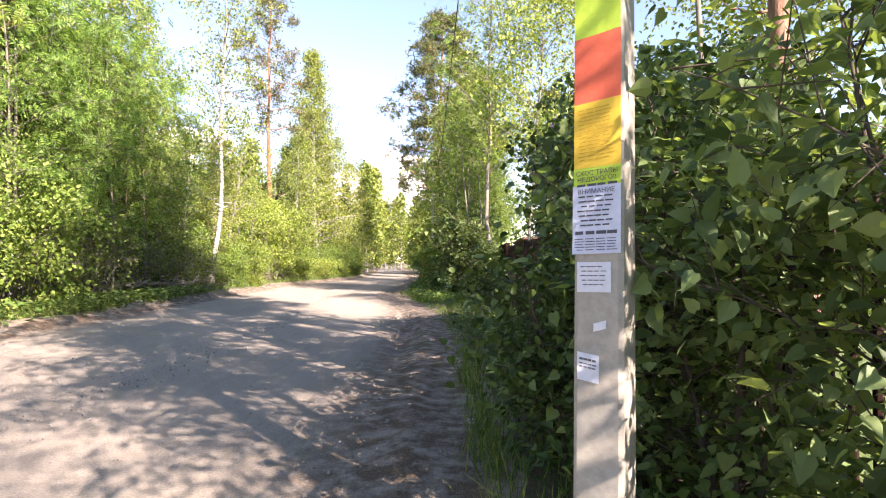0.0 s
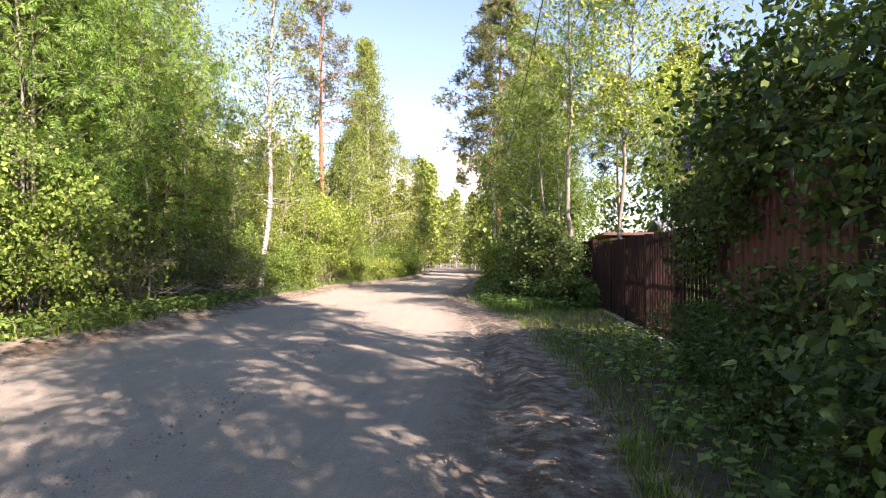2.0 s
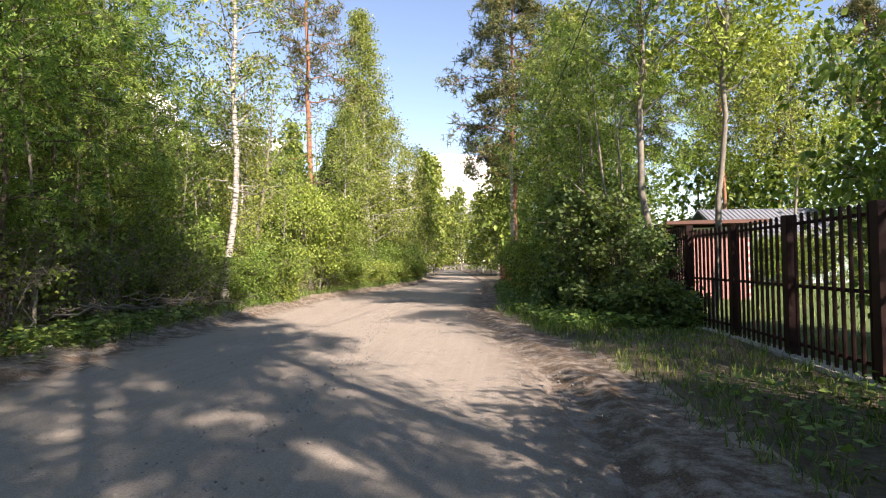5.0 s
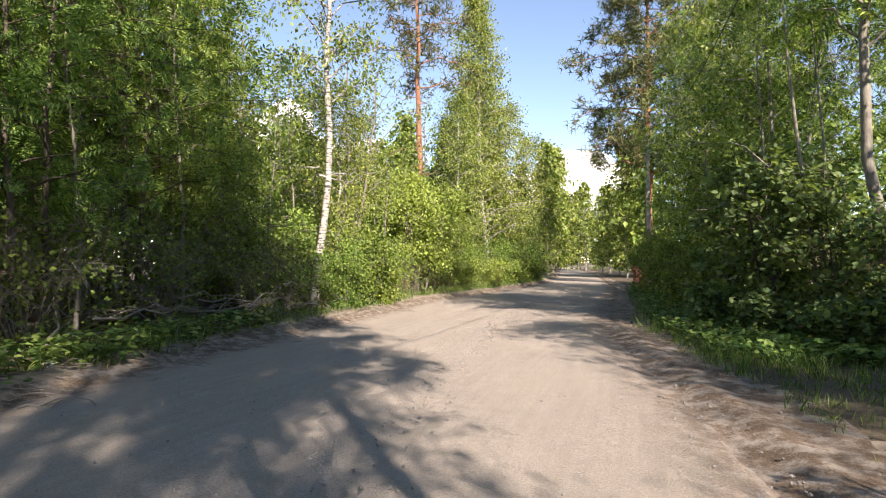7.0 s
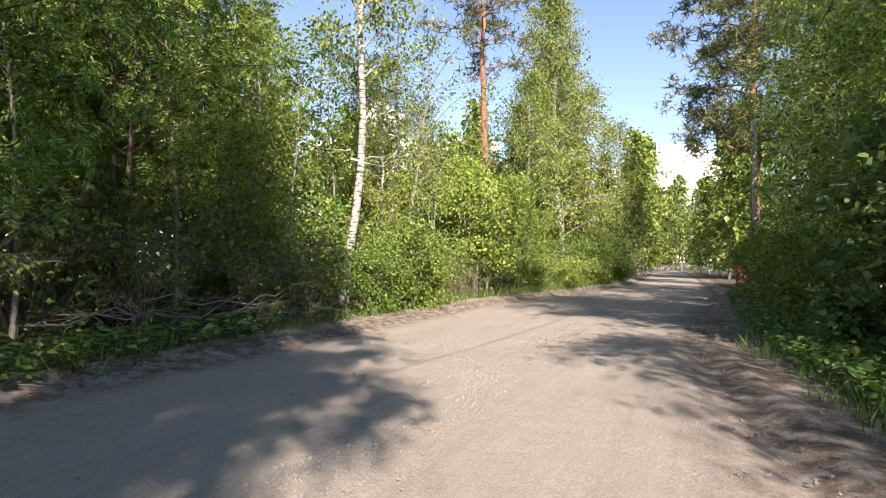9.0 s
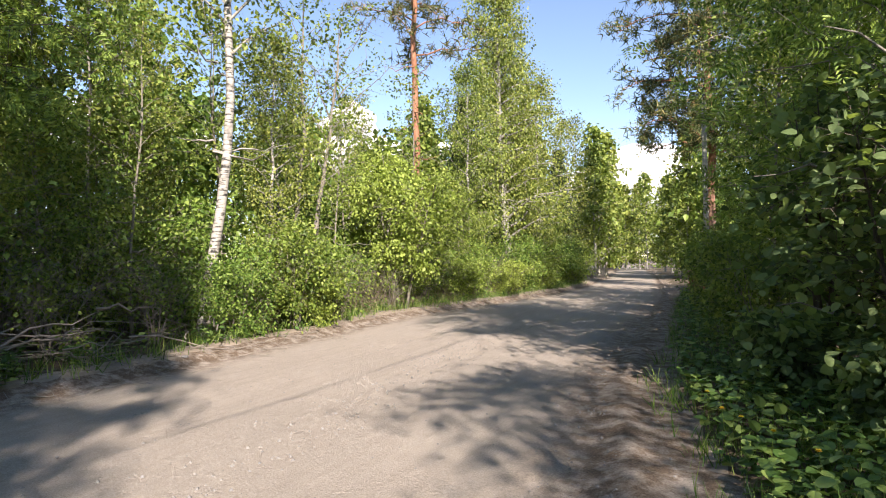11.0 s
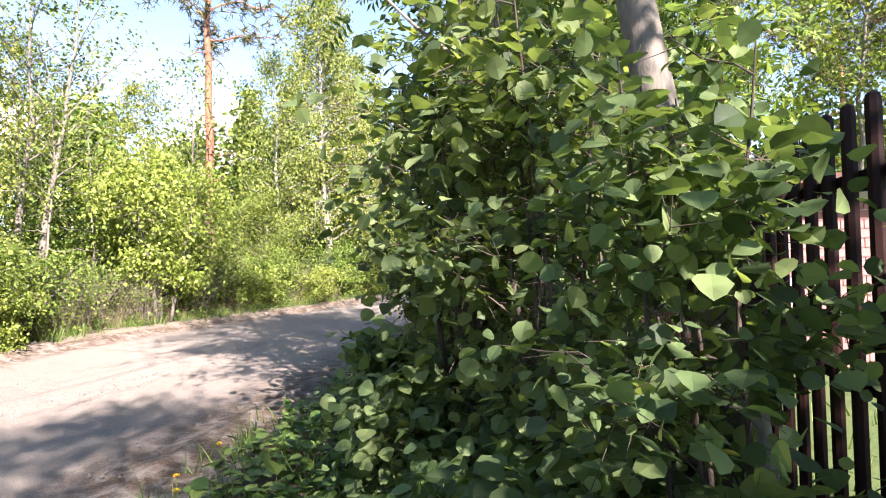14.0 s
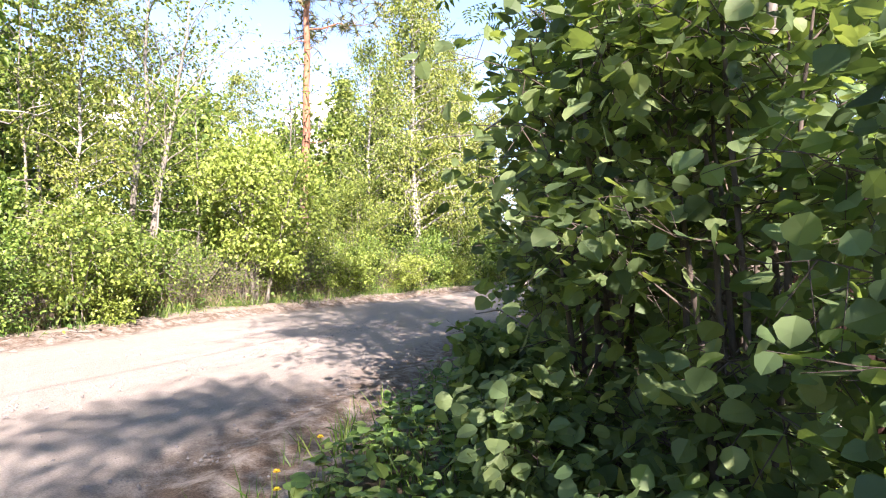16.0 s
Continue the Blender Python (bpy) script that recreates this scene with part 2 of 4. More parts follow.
def tri_mesh(name, verts, tris, mats, mat_index=None, smooth=False):
    me = bpy.data.meshes.new(name)
    verts, tris = np.asarray(verts, dtype=np.float32), np.asarray(tris, dtype=np.int32)
    me.vertices.add(len(verts))
    me.vertices.foreach_set("co", verts.ravel())
    me.loops.add(tris.size)
    me.loops.foreach_set("vertex_index", tris.ravel())
    me.polygons.add(len(tris))
    me.polygons.foreach_set("loop_start", np.arange(0, tris.size, 3, dtype=np.int32))
    for m in mats:
        me.materials.append(m)
    if mat_index is not None:
        me.polygons.foreach_set("material_index", np.asarray(mat_index, dtype=np.int32))
    me.polygons.foreach_set("use_smooth", np.full(len(tris), smooth, dtype=bool))
    me.update(calc_edges=True)
    return me


class Geo:
    """Gathers triangles of one mesh."""

    def __init__(self):
        self.v, self.t, self.n = [], [], 0

    def add(self, verts, tris):
        self.v.append(np.asarray(verts, dtype=float).reshape(-1, 3))
        self.t.append(np.asarray(tris, dtype=int).reshape(-1, 3) + self.n)
        self.n += len(self.v[-1])

    def mesh(self, name, mat, smooth=False):
        return tri_mesh(name, np.vstack(self.v), np.vstack(self.t), [mat], None, smooth)


def part(name, geo, mat, parent, label="", smooth=False):
    me = geo.mesh(name, mat, smooth) if isinstance(geo, Geo) else geo
    ob = new(name, me)
    ob.parent = parent
    if label:
        ob["label"] = label
    return ob


def tube(geo, pts, radii, sides=7):
    pts, radii = np.asarray(pts, float), np.asarray(radii, float)
    d = np.gradient(pts, axis=0)
    d /= np.linalg.norm(d, axis=1)[:, None] + 1e-9
    ref = np.where(np.abs(d[:, 2:3]) > 0.9, np.array([[1.0, 0, 0]]), np.array([[0, 0, 1.0]]))
    a = np.cross(d, ref)
    a /= np.linalg.norm(a, axis=1)[:, None] + 1e-9
    b = np.cross(d, a)
    th = np.linspace(0, 2 * math.pi, sides, endpoint=False)
    ring = pts[:, None] + radii[:, None, None] * (a[:, None] * np.cos(th)[None, :, None] + b[:, None] * np.sin(th)[None, :, None])
    n = len(pts)
    i, j = np.meshgrid(np.arange(n - 1), np.arange(sides), indexing="ij")
    p, q = i * sides + j, i * sides + (j + 1) % sides
    quads = np.stack([p, q, q + sides, p + sides], -1).reshape(-1, 4)
    geo.add(ring.reshape(-1, 3), np.vstack([quads[:, [0, 1, 2]], quads[:, [0, 2, 3]]]))


def box(geo, lo, hi):
    (x0, y0, z0), (x1, y1, z1) = lo, hi
    v = [(x, y, z) for x in (x0, x1) for y in (y0, y1) for z in (z0, z1)]
    q = [(0, 1, 3, 2), (4, 6, 7, 5), (0, 4, 5, 1), (2, 3, 7, 6), (0, 2, 6, 4), (1, 5, 7, 3)]
    geo.add(v, [t for a, b, c, d in q for t in ((a, b, c), (a, c, d))])


# leaf shapes: x across, y along, z up
RHOMB = (np.array([(0, 0, 0), (0.36, 0.42, 0.09), (0, 1, -0.04), (-0.36, 0.42, 0.09)], float), np.array([(0, 1, 2), (0, 2, 3)]))
OVAL = (np.array([(0, 0, 0), (0.30, 0.14, 0.06), (0.44, 0.45, 0.09), (0.27, 0.80, 0.03), (0, 1, -0.08),
                  (-0.27, 0.80, 0.03), (-0.44, 0.45, 0.09), (-0.30, 0.14, 0.06), (0, 0.5, 0.0)], float),
        np.array([(0, 1, 8), (1, 2, 8), (2, 3, 8), (3, 4, 8), (4, 5, 8), (5, 6, 8), (6, 7, 8), (7, 0, 8)]))
HEART = (np.array([(0, 0.05, 0), (0.20, -0.03, 0.03), (0.40, 0.20, 0.08), (0.33, 0.52, 0.06), (0, 1.0, -0.12),
                   (-0.33, 0.52, 0.06), (-0.40, 0.20, 0.08), (-0.20, -0.03, 0.03), (0, 0.45, -0.01)], float), OVAL[1])
BLADE = (np.array([(-0.5, 0, 0), (0.5, 0, 0), (0.32, 0.55, 0.08), (-0.32, 0.55, 0.08), (0, 1, 0.28)], float),
         np.array([(0, 1, 2), (0, 2, 3), (3, 2, 4)]))


def pinnate():
    vs, ts = [], []
    for k in range(5):
        y = 0.12 + 0.17 * k
        for s in (-1, 1):
            n = len(vs)
            vs += [(0, y, 0), (s * 0.17, y + 0.01, 0.03), (s * 0.34, y + 0.13, -0.03), (s * 0.15, y + 0.12, 0.03)]
            ts += [(n, n + 1, n + 2), (n, n + 2, n + 3)]
    n = len(vs)
    vs += [(0, 0.86, 0), (0.06, 1.0, 0), (0, 1.18, -0.05), (-0.06, 1.0, 0)]
    ts += [(n, n + 1, n + 2), (n, n + 2, n + 3)]
    return np.array(vs, float), np.array(ts)


def tuft(count, wide):
    vs, ts = [], []
    r = np.random.default_rng(3)
    for k in range(count):
        d = r.normal(size=3) * 0.55 + np.array([0, 0.75, 0.1])
        d /= np.linalg.norm(d)
        s = np.cross(d, r.normal(size=3))
        s *= wide / np.linalg.norm(s)
        n = len(vs)
        vs += [s * 0.6, -s * 0.6, d]
        ts += [(n, n + 1, n + 2)]
    return np.array(vs, float), np.array(ts)


PINNATE, TUFT = pinnate(), tuft(6, 0.12)


def unit(a):
    return a / (np.linalg.norm(a, axis=-1, keepdims=True) + 1e-9)


def leaves(geo, shape, at, along, up, size, width=1.0):
    """Lays one leaf at each place, pointing along, its face towards up."""
    tv, tt = shape
    y = unit(np.asarray(along, float))
    x = unit(np.cross(y, up))
    z = np.cross(x, y)
    size = np.broadcast_to(size, (len(at),))[:, None, None]
    v = at[:, None] + size * (tv[None, :, 0:1] * width * x[:, None] + tv[None, :, 1:2] * y[:, None] + tv[None, :, 2:3] * z[:, None])
    t = tt[None] + (np.arange(len(at)) * len(tv))[:, None, None]
    geo.add(v.reshape(-1, 3), t.reshape(-1, 3))


def rand_leaves(geo, shape, at, outward, size, rg, droop=0.25, lift=0.6, width=1.0):
    n = len(at)
    flat = 0.65 if lift > 1 else 1.0
    along = unit(outward) * 0.6 + rg.normal(size=(n, 3)) * 0.6 + np.array([0, 0, -droop])
    along[:, 2] *= flat
    up = rg.normal(size=(n, 3)) * 0.55 + np.array([0, 0, lift])
    leaves(geo, shape, at, along, up, size * rg.uniform(0.5, 1.3, n), width)


def bent(rg, a, b, sag=0.0, wob=0.06, n=6):
    a, b = np.asarray(a, float), np.asarray(b, float)
    t = np.linspace(0, 1, n)[:, None]
    length = np.linalg.norm(b - a)
    p = a + (b - a) * t + rg.normal(size=(n, 3)) * wob * length * np.sin(t * math.pi) * 0.6
    p[:, 2] += sag * length * np.sin(t[:, 0] * math.pi)
    return p


def make_tree(seed, name, label, category, height, trunk_r, bark, leaf_mat, shape, leaf_size, per_twig, limbs, twigs, crown_lo, radius,
              profile="oval", rise=0.5, droop=0.25, spread=0.22, lean=(0, 0), stems=1, dead=0, lift=0.6, wob=0.02, stem_spread=0.3, group="", foot=(0, 0), limbs_apart=False, limb_n=5, foot_h=2.3, leaf_w=1.0):
    """One tree or shrub: stems, limbs with twigs, and leaves round the twigs."""
    rg = np.random.default_rng(seed)
    spread = spread * 0.78
    root = tagged(new(name), label, category, group)
    trunk, wood, crown = Geo(), Geo(), Geo()
    for s in range(stems):
        az = rg.uniform(0, 6.28)
        off = np.array([math.cos(az), math.sin(az), 0]) * (0.12 * radius if stems > 1 else 0) * rg.uniform(0.5, 1.3)
        tilt = np.array([math.cos(az), math.sin(az), 0]) * (stem_spread * radius * 2 * rg.uniform(0.5, 1.2) if stems > 1 else 0)
        h = height * (rg.uniform(0.75, 1.0) if stems > 1 else 1.0)
        n = 14
        t = np.linspace(0, 1, n)
        path = off + np.outer(t, [0, 0, h]) + np.outer(t ** 1.3, tilt) + np.outer(t, [lean[0], lean[1], 0])
        path[:, :2] += np.outer(np.clip(1 - t * h / foot_h, 0, 1), foot)
        walkw = np.cumsum(rg.normal(size=(n, 2)) * wob * h / n * 3, axis=0)
        path[1:, :2] += walkw[1:]
        path[0, 2] = -0.12
        rad = trunk_r / (stems ** 0.5) * (1 - t * 0.88) ** 0.85
        rad[0] *= 1.35
        tube(trunk, path, rad, 9 if stems == 1 else 6)

        def on(u):
            return np.array([np.interp(u, t, path[:, k]) for k in range(3)])

        for k in range(max(1, limbs // stems)):
            u = crown_lo + (1 - crown_lo) * (k + rg.uniform(0.1, 0.9)) / max(1, limbs // stems)
            w = (u - crown_lo) / (1 - crown_lo)
            if profile == "cone":
                reach = radius * (1.0 - w) ** (1.1 if rise < 0 else 0.8) + 0.12
            elif profile == "top":
                reach = radius * (0.55 + 0.45 * math.sin(math.pi * min(1, w * 0.9 + 0.1))) * (1 - 0.5 * w ** 4)
            else:
                reach = radius * (math.sin(math.pi * (0.12 + 0.83 * w)) ** 0.7)
            reach *= rg.uniform(0.5, 1.25) if stems > 2 else rg.uniform(0.6, 1.15)
            a = on(min(u, 0.97))
            th = k * 2.4 + rg.uniform(-0.5, 0.5)
            tip = a + np.array([math.cos(th) * reach, math.sin(th) * reach, reach * rise * rg.uniform(0.6, 1.4)])
            limb = bent(rg, a, tip, sag=0.10 if rise > 0 else 0.03, wob=0.07, n=limb_n)
            r0 = max(0.006, np.interp(u, t, rad) * 0.42)
            own = Geo() if limbs_apart else wood
            tube(own, limb, np.linspace(r0, r0 * 0.2, len(limb)), 5 if limbs_apart else 4)
            if limbs_apart:
                part("limb", own, bark, root, "", True)
            for j in range(twigs):
                q = 0.28 + 0.72 * (j + rg.uniform(0, 1)) / twigs
                base = np.array([np.interp(q, np.linspace(0, 1, len(limb)), limb[:, c]) for c in range(3)])
                dirv = unit(rg.normal(size=3) * 0.8 + (tip - a) / (reach + 0.01) * 0.5 + np.array([0, 0, -droop]))
                ln_t = reach * rg.uniform(0.18, 0.4) + spread * 0.6
                end = base + dirv * ln_t
                tube(wood, np.array([base, end]), [r0 * 0.25 + 0.002, 0.0015], 3)
                m = max(2, int(per_twig * rg.uniform(0.5, 1.5)))
                f = rg.uniform(0.1, 1.08, m)[:, None]
                at = base + (end - base) * f + rg.normal(size=(m, 3)) * spread * np.array([1, 1, 0.75])
                at[:, 2] = np.maximum(at[:, 2], 0.04)
                rand_leaves(crown, shape, at, np.repeat(dirv[None], m, 0), leaf_size, rg, droop, lift, leaf_w)
    for k in range(dead):
        a = np.array([0, 0, height * rg.uniform(0.18, max(0.2, crown_lo))])
        a[:2] += np.array(lean) * a[2] / height
        th = rg.uniform(0, 6.28)
        ll = rg.uniform(0.6, 1.6)
        tube(wood, bent(rg, a, a + np.array([math.cos(th) * ll, math.sin(th) * ll, rg.uniform(-0.3, 0.35) * ll]), -0.08, 0.1), np.linspace(0.022, 0.005, 6), 4)
    part("trunk", trunk, bark, root, "", True)
    tagged(part("twigwork", wood, bark, root, "", True), kind="stuff")
    part("crown", crown, leaf_mat, root)
    return root


def at_pose(x, y, turn=0.0, s=1.0, z=0.0, sz=None):
    return pose(x, y, z, 0, 0, turn) @ Matrix.Diagonal((s, s, sz or s, 1))


def plant_copies(original, places):
    """The first place is taken by the original, the others by copies."""
    for k, (x, y, turn, s, *tall) in enumerate(places):
        m = at_pose(x, y, turn, s, ground_z(x, y) - 0.02, tall[0] if tall else None)
        if k == 0:
            original.matrix_basis = m
        else:
            c = copy_thing(original, Matrix.Identity(4))
            c.matrix_basis = m

# ---- ground and road ----
EDGE_R = ([-40, 3, 9, 11.5, 13, 15.4, 19, 21.3, 30, 37, 50, 60, 85, 130], [0.7, 0.45, 0.25, 0.0, -0.1, -0.5, -1.2, -1.6, -1.85, -2.1, -3.3, -4.2, -7.0, -13])
EDGE_L = ([-40, 8, 12, 15, 18, 21, 27, 31, 36, 44, 57, 85, 130], [-6.4, -6.5, -6.6, -7.1, -7.3, -7.5, -7.9, -7.6, -6.9, -6.8, -7.8, -11.0, -18])


def road_edges(y):
    return np.interp(y, *EDGE_L), np.interp(y, *EDGE_R)


def lumps(x, y, f, seed=0):
    """Smooth unevenness from a few waves."""
    r = np.random.default_rng(seed)
    out = 0.0
    for k in range(7):
        a, b, c = r.normal(size=3) * f * (1 + k * 0.5)
        out = out + np.sin(a * x + b * y + c * 7) / (1 + k * 0.6)
    return out / 3


def ground_z(x, y):
    x, y = np.asarray(x, float), np.asarray(y, float)
    l, r = road_edges(y)
    left, right = l - x, x - r
    z = 0.10 * (1 - np.exp(-np.maximum(left, 0) / 0.35)) + 0.10 * np.exp(-((left - 0.5) / 0.4) ** 2) + 0.012 * np.clip(left, 0, 15)
    z = z + 0.05 * (1 - np.exp(-np.maximum(right, 0) / 0.5))
    off = np.clip(np.maximum(left, right) + 0.3, 0, 1)
    z = z + off * (0.05 * lumps(x, y, 0.9, 1) + 0.02 * lumps(x, y, 4.0, 2))
    z = z + (1 - off) * 0.018 * lumps(x, y, 0.8, 3)
    return z if z.ndim else float(z)


def axis(lo, hi, step, ends, grow=1.35):
    a = list(np.arange(lo, hi + step / 2, step))
    s = step
    while a[-1] < ends[1]:
        s *= grow
        a.append(a[-1] + s)
    s = step
    while a[0] > ends[0]:
        s *= grow
        a.insert(0, a[0] - s)
    return np.array(a)


def sheet(xs, ys, zf):
    X, Y = np.meshgrid(xs, ys, indexing="ij")
    Z = zf(X, Y)
    nx, ny = X.shape
    i, j = np.meshgrid(np.arange(nx - 1), np.arange(ny - 1), indexing="ij")
    p = (i * ny + j).ravel()
    q = np.stack([p, p + ny, p + ny + 1, p + 1], -1)
    return np.stack([X, Y, Z], -1).reshape(-1, 3), np.vstack([q[:, [0, 1, 2]], q[:, [0, 2, 3]]])


def under_road(x, y):
    """The ground sheet dips under the packed road."""
    l, r = road_edges(y)
    return ground_z(x, y) - 0.25 * np.clip((np.minimum(x - l, r - x) - 0.12) / 0.5, 0, 1)


gv, gt = sheet(axis(-13, 5, 0.16, (-2500, 2500)), axis(0, 40, 0.2, (-2500, 2500)), under_road)
gc = gv[gt].mean(axis=1)
gl, gr = road_edges(gc[:, 1])
kind_g = np.zeros(len(gt), int)
near_bank = (gl - gc[:, 0] > -0.5) & (gl - gc[:, 0] + 0.35 * lumps(gc[:, 0], gc[:, 1], 1.6, 5) < 0.75)
kind_g[near_bank | (np.abs(gc[:, 0] - gr) < 0.35)] = 1
kind_g[(gc[:, 0] > 2.4) & (gc[:, 0] < 60)] = 2
ground = tagged(new("ground", tri_mesh("ground", gv, gt, [M_SOIL, M_BANK, M_LAWN], kind_g, True)), "dark forest soil with sandy banks along the road", "ground", kind="structure")


def road_sheet():
    us = np.concatenate([np.linspace(-0.06, 0.81, 44), np.linspace(0.82, 1.06, 46)])
    ys = axis(0, 36, 0.18, (-38, 128), 1.12)
    U, Y = np.meshgrid(us, ys, indexing="ij")
    L, R = road_edges(Y)
    X = L + (R - L) * U
    inside = np.minimum(U, 1 - U) * (R - L)
    Z = ground_z(X, Y) + 0.022 + 0.03 * np.clip((inside - 0.05) / 0.5, -1.6, 0) + 0.006 * lumps(X, Y, 3.0, 9) * (inside < 0.7)
    for c, d in ((0.30, 0.03), (0.56, 0.03), (0.90, 0.055)):
        Z -= d * np.exp(-((U - c) / 0.035) ** 2) * (0.6 + 0.4 * np.sin(Y * 0.7 + c * 9))
    Z += 0.03 * np.exp(-((U - 0.955) / 0.02) ** 2)
    scarp = np.clip((U - 0.885 - 0.012 * np.sin(Y * 1.9) - 0.006 * np.sin(Y * 5.3)) / 0.006, 0, 1) * (1 - np.clip((U - 0.91) / 0.05, 0, 1))
    Z -= 0.06 * scarp * np.clip((Y - 7.5) / 1.5, 0, 1) * np.clip((16 - Y) / 2, 0, 1)
    Z += (0.010 * lumps(X, Y, 6.0, 11) + 0.006 * lumps(X, Y, 14.0, 12)) * np.clip((U - 0.78) / 0.1, 0, 1)
    n, m = U.shape
    i, j = np.meshgrid(np.arange(n - 1), np.arange(m - 1), indexing="ij")
    p = (i * m + j).ravel()
    q = np.stack([p, p + m, p + m + 1, p + 1], -1)
    me = tri_mesh("road", np.stack([X, Y, Z], -1).reshape(-1, 3), np.vstack([q[:, [0, 1, 2]], q[:, [0, 2, 3]]]), [M_ROAD], None, True)
    at = me.attributes.new("litter", "FLOAT", "POINT")
    lit = np.clip((U - 0.80) / 0.12, 0, 1) + np.clip((0.07 - U) / 0.07, 0, 1)
    at.data.foreach_set("value", np.clip(lit, 0, 1).ravel().astype(np.float32))
    return me


road = tagged(new("road", road_sheet()), "pale packed sand road with gravel and shallow ruts", "road", kind="structure")


def stuff(name, geo, mat, label, category):
    return tagged(new(name, geo.mesh(name, mat)), label, category, kind="stuff")


def stones():
    rg = np.random.default_rng(21)
    n = 9000
    y = 2 + 26 * rg.random(n)
    l, r = road_edges(y)
    u = np.where(rg.random(n) < 0.45, 0.50 + 0.045 * rg.normal(size=n), np.where(rg.random(n) < 0.5, 0.93 + 0.05 * rg.normal(size=n), rg.random(n)))
    x = l + (r - l) * np.clip(u, 0.02, 1.0)
    s = 0.004 + 0.015 * rg.random(n) ** 3.6
    g = Geo()
    octa = np.array([(1, 0, 0), (-1, 0, 0), (0, 1, 0), (0, -1, 0), (0, 0, 0.8), (0, 0, -0.8)], float)
    faces = np.array([(0, 2, 4), (2, 1, 4), (1, 3, 4), (3, 0, 4), (2, 0, 5), (1, 2, 5), (3, 1, 5), (0, 3, 5)])
    v = octa[None] * s[:, None, None] * rg.uniform(0.6, 1.4, (n, 6, 1)) + np.stack([x, y, ground_z(x, y) + 0.02], -1)[:, None]
    g.add(v.reshape(-1, 3), (faces[None] + (np.arange(n) * 6)[:, None, None]).reshape(-1, 3))
    stuff("gravel", g, M_STONE, "small grey stones strewn on the sand road", "gravel")


stones()


def blades(seed, n, xy, length, width, name, mat, label):
    rg = np.random.default_rng(seed)
    x, y = xy(rg, n)
    at = np.stack([x, y, ground_z(x, y) - 0.01], -1)
    along = rg.normal(size=(n, 3)) * 0.32 + np.array([0, 0, 1.0])
    up = rg.normal(size=(n, 3))
    up[:, 2] *= 0.2
    g = Geo()
    leaves(g, BLADE, at, along, up, length * rg.uniform(0.45, 1.3, n), width)
    stuff(name, g, mat, label, "grass")


def right_verge(y0, y1, x_in, x_out, tuft_n=5):
    def f(rg, n):
        k = n // tuft_n + 1
        y = rg.uniform(y0, y1, k)
        r = road_edges(y)[1]
        x = r + x_in + (x_out - r - x_in) * rg.random(k) ** 0.9
        x, y = np.repeat(x, tuft_n)[:n], np.repeat(y, tuft_n)[:n]
        return x + rg.normal(size=n) * 0.05, y + rg.normal(size=n) * 0.05
    return f


def left_verge(y0, y1, a, b, tuft_n=6):
    def f(rg, n):
        k = n // tuft_n + 1
        y = rg.uniform(y0, y1, k)
        x = road_edges(y)[0] - a - (b - a) * rg.random(k) ** 1.2
        x, y = np.repeat(x, tuft_n)[:n], np.repeat(y, tuft_n)[:n]
        return x + rg.normal(size=n) * 0.07, y + rg.normal(size=n) * 0.07
    return f


# ---- utility poles and cable ----
POLE_NEAR, POLE_FAR = (0.90, 1.82), (-1.0, 36.7)


def utility_pole(x, y, height, w0, w1, turn):
    root = tagged(new("utility_pole"), "grey concrete utility pole standing beside the road", "utility pole", "utility poles")
    g = Geo()
    bm = bmesh.new()
    c = 0.18
    rings = []
    for k in range(9):
        t = k / 8
        w = w0 + (w1 - w0) * t
        d = w * 0.92
        pts = [(-1, -1 + c), (-1 + c, -1), (1 - c, -1), (1, -1 + c), (1, 1 - c), (1 - c, 1), (-1 + c, 1), (-1, 1 - c)]
        rings.append([bm.verts.new((px * w / 2, py * d / 2, -0.3 + (height + 0.3) * t)) for px, py in pts])
    for a, b in zip(rings, rings[1:]):
        for k in range(8):
            bm.faces.new((a[k], a[(k + 1) % 8], b[(k + 1) % 8], b[k]))
    bm.faces.new(rings[-1])
    me = bpy.data.meshes.new("shaft")
    bm.to_mesh(me)
    bm.free()
    me.materials.append(M_CONCRETE)
    part("shaft", me, None, root)
    arm = Geo()
    tube(arm, [(0, -0.02, height - 0.35), (0, -0.22, height - 0.33), (0, -0.27, height - 0.25)], [0.012, 0.012, 0.01], 6)
    part("cable_hook", arm, M_CABLE, root, "black steel cable hook", True)
    root.matrix_basis = pose(x, y, ground_z(x, y) - 0.02, 0, 0, turn)
    return root


pole_turn = -33.0
utility_pole(*POLE_NEAR, 7.6, 0.172, 0.13, pole_turn)
utility_pole(*POLE_FAR, 7.0, 0.19, 0.15, 4)


def overhead_cable():
    a, b = np.array([POLE_NEAR[0] - 0.05, POLE_NEAR[1] + 0.1, 7.2]), np.array([POLE_FAR[0] + 0.02, POLE_FAR[1] - 0.2, 6.7])
    t = np.linspace(0, 1, 60)
    p = a + (b - a) * t[:, None]
    p[:, 2] -= 1.75 * 4 * t * (1 - t)
    g = Geo()
    for ph in (0, 2.1, 4.2):
        tw = p.copy()
        tw[:, 0] += 0.007 * np.cos(t * 260 + ph)
        tw[:, 2] += 0.007 * np.sin(t * 260 + ph)
        tube(g, tw, np.full(60, 0.006), 5)
    back = a + (np.array([2.3, -33.0, 6.9]) - a) * t[:, None]
    back[:, 2] -= 1.6 * 4 * t * (1 - t)
    tube(g, back, np.full(60, 0.012), 5)
    tagged(new("overhead_cable", g.mesh("overhead_cable", M_CABLE, True)), "black twisted overhead cable sagging between concrete poles", "cable")


overhead_cable()

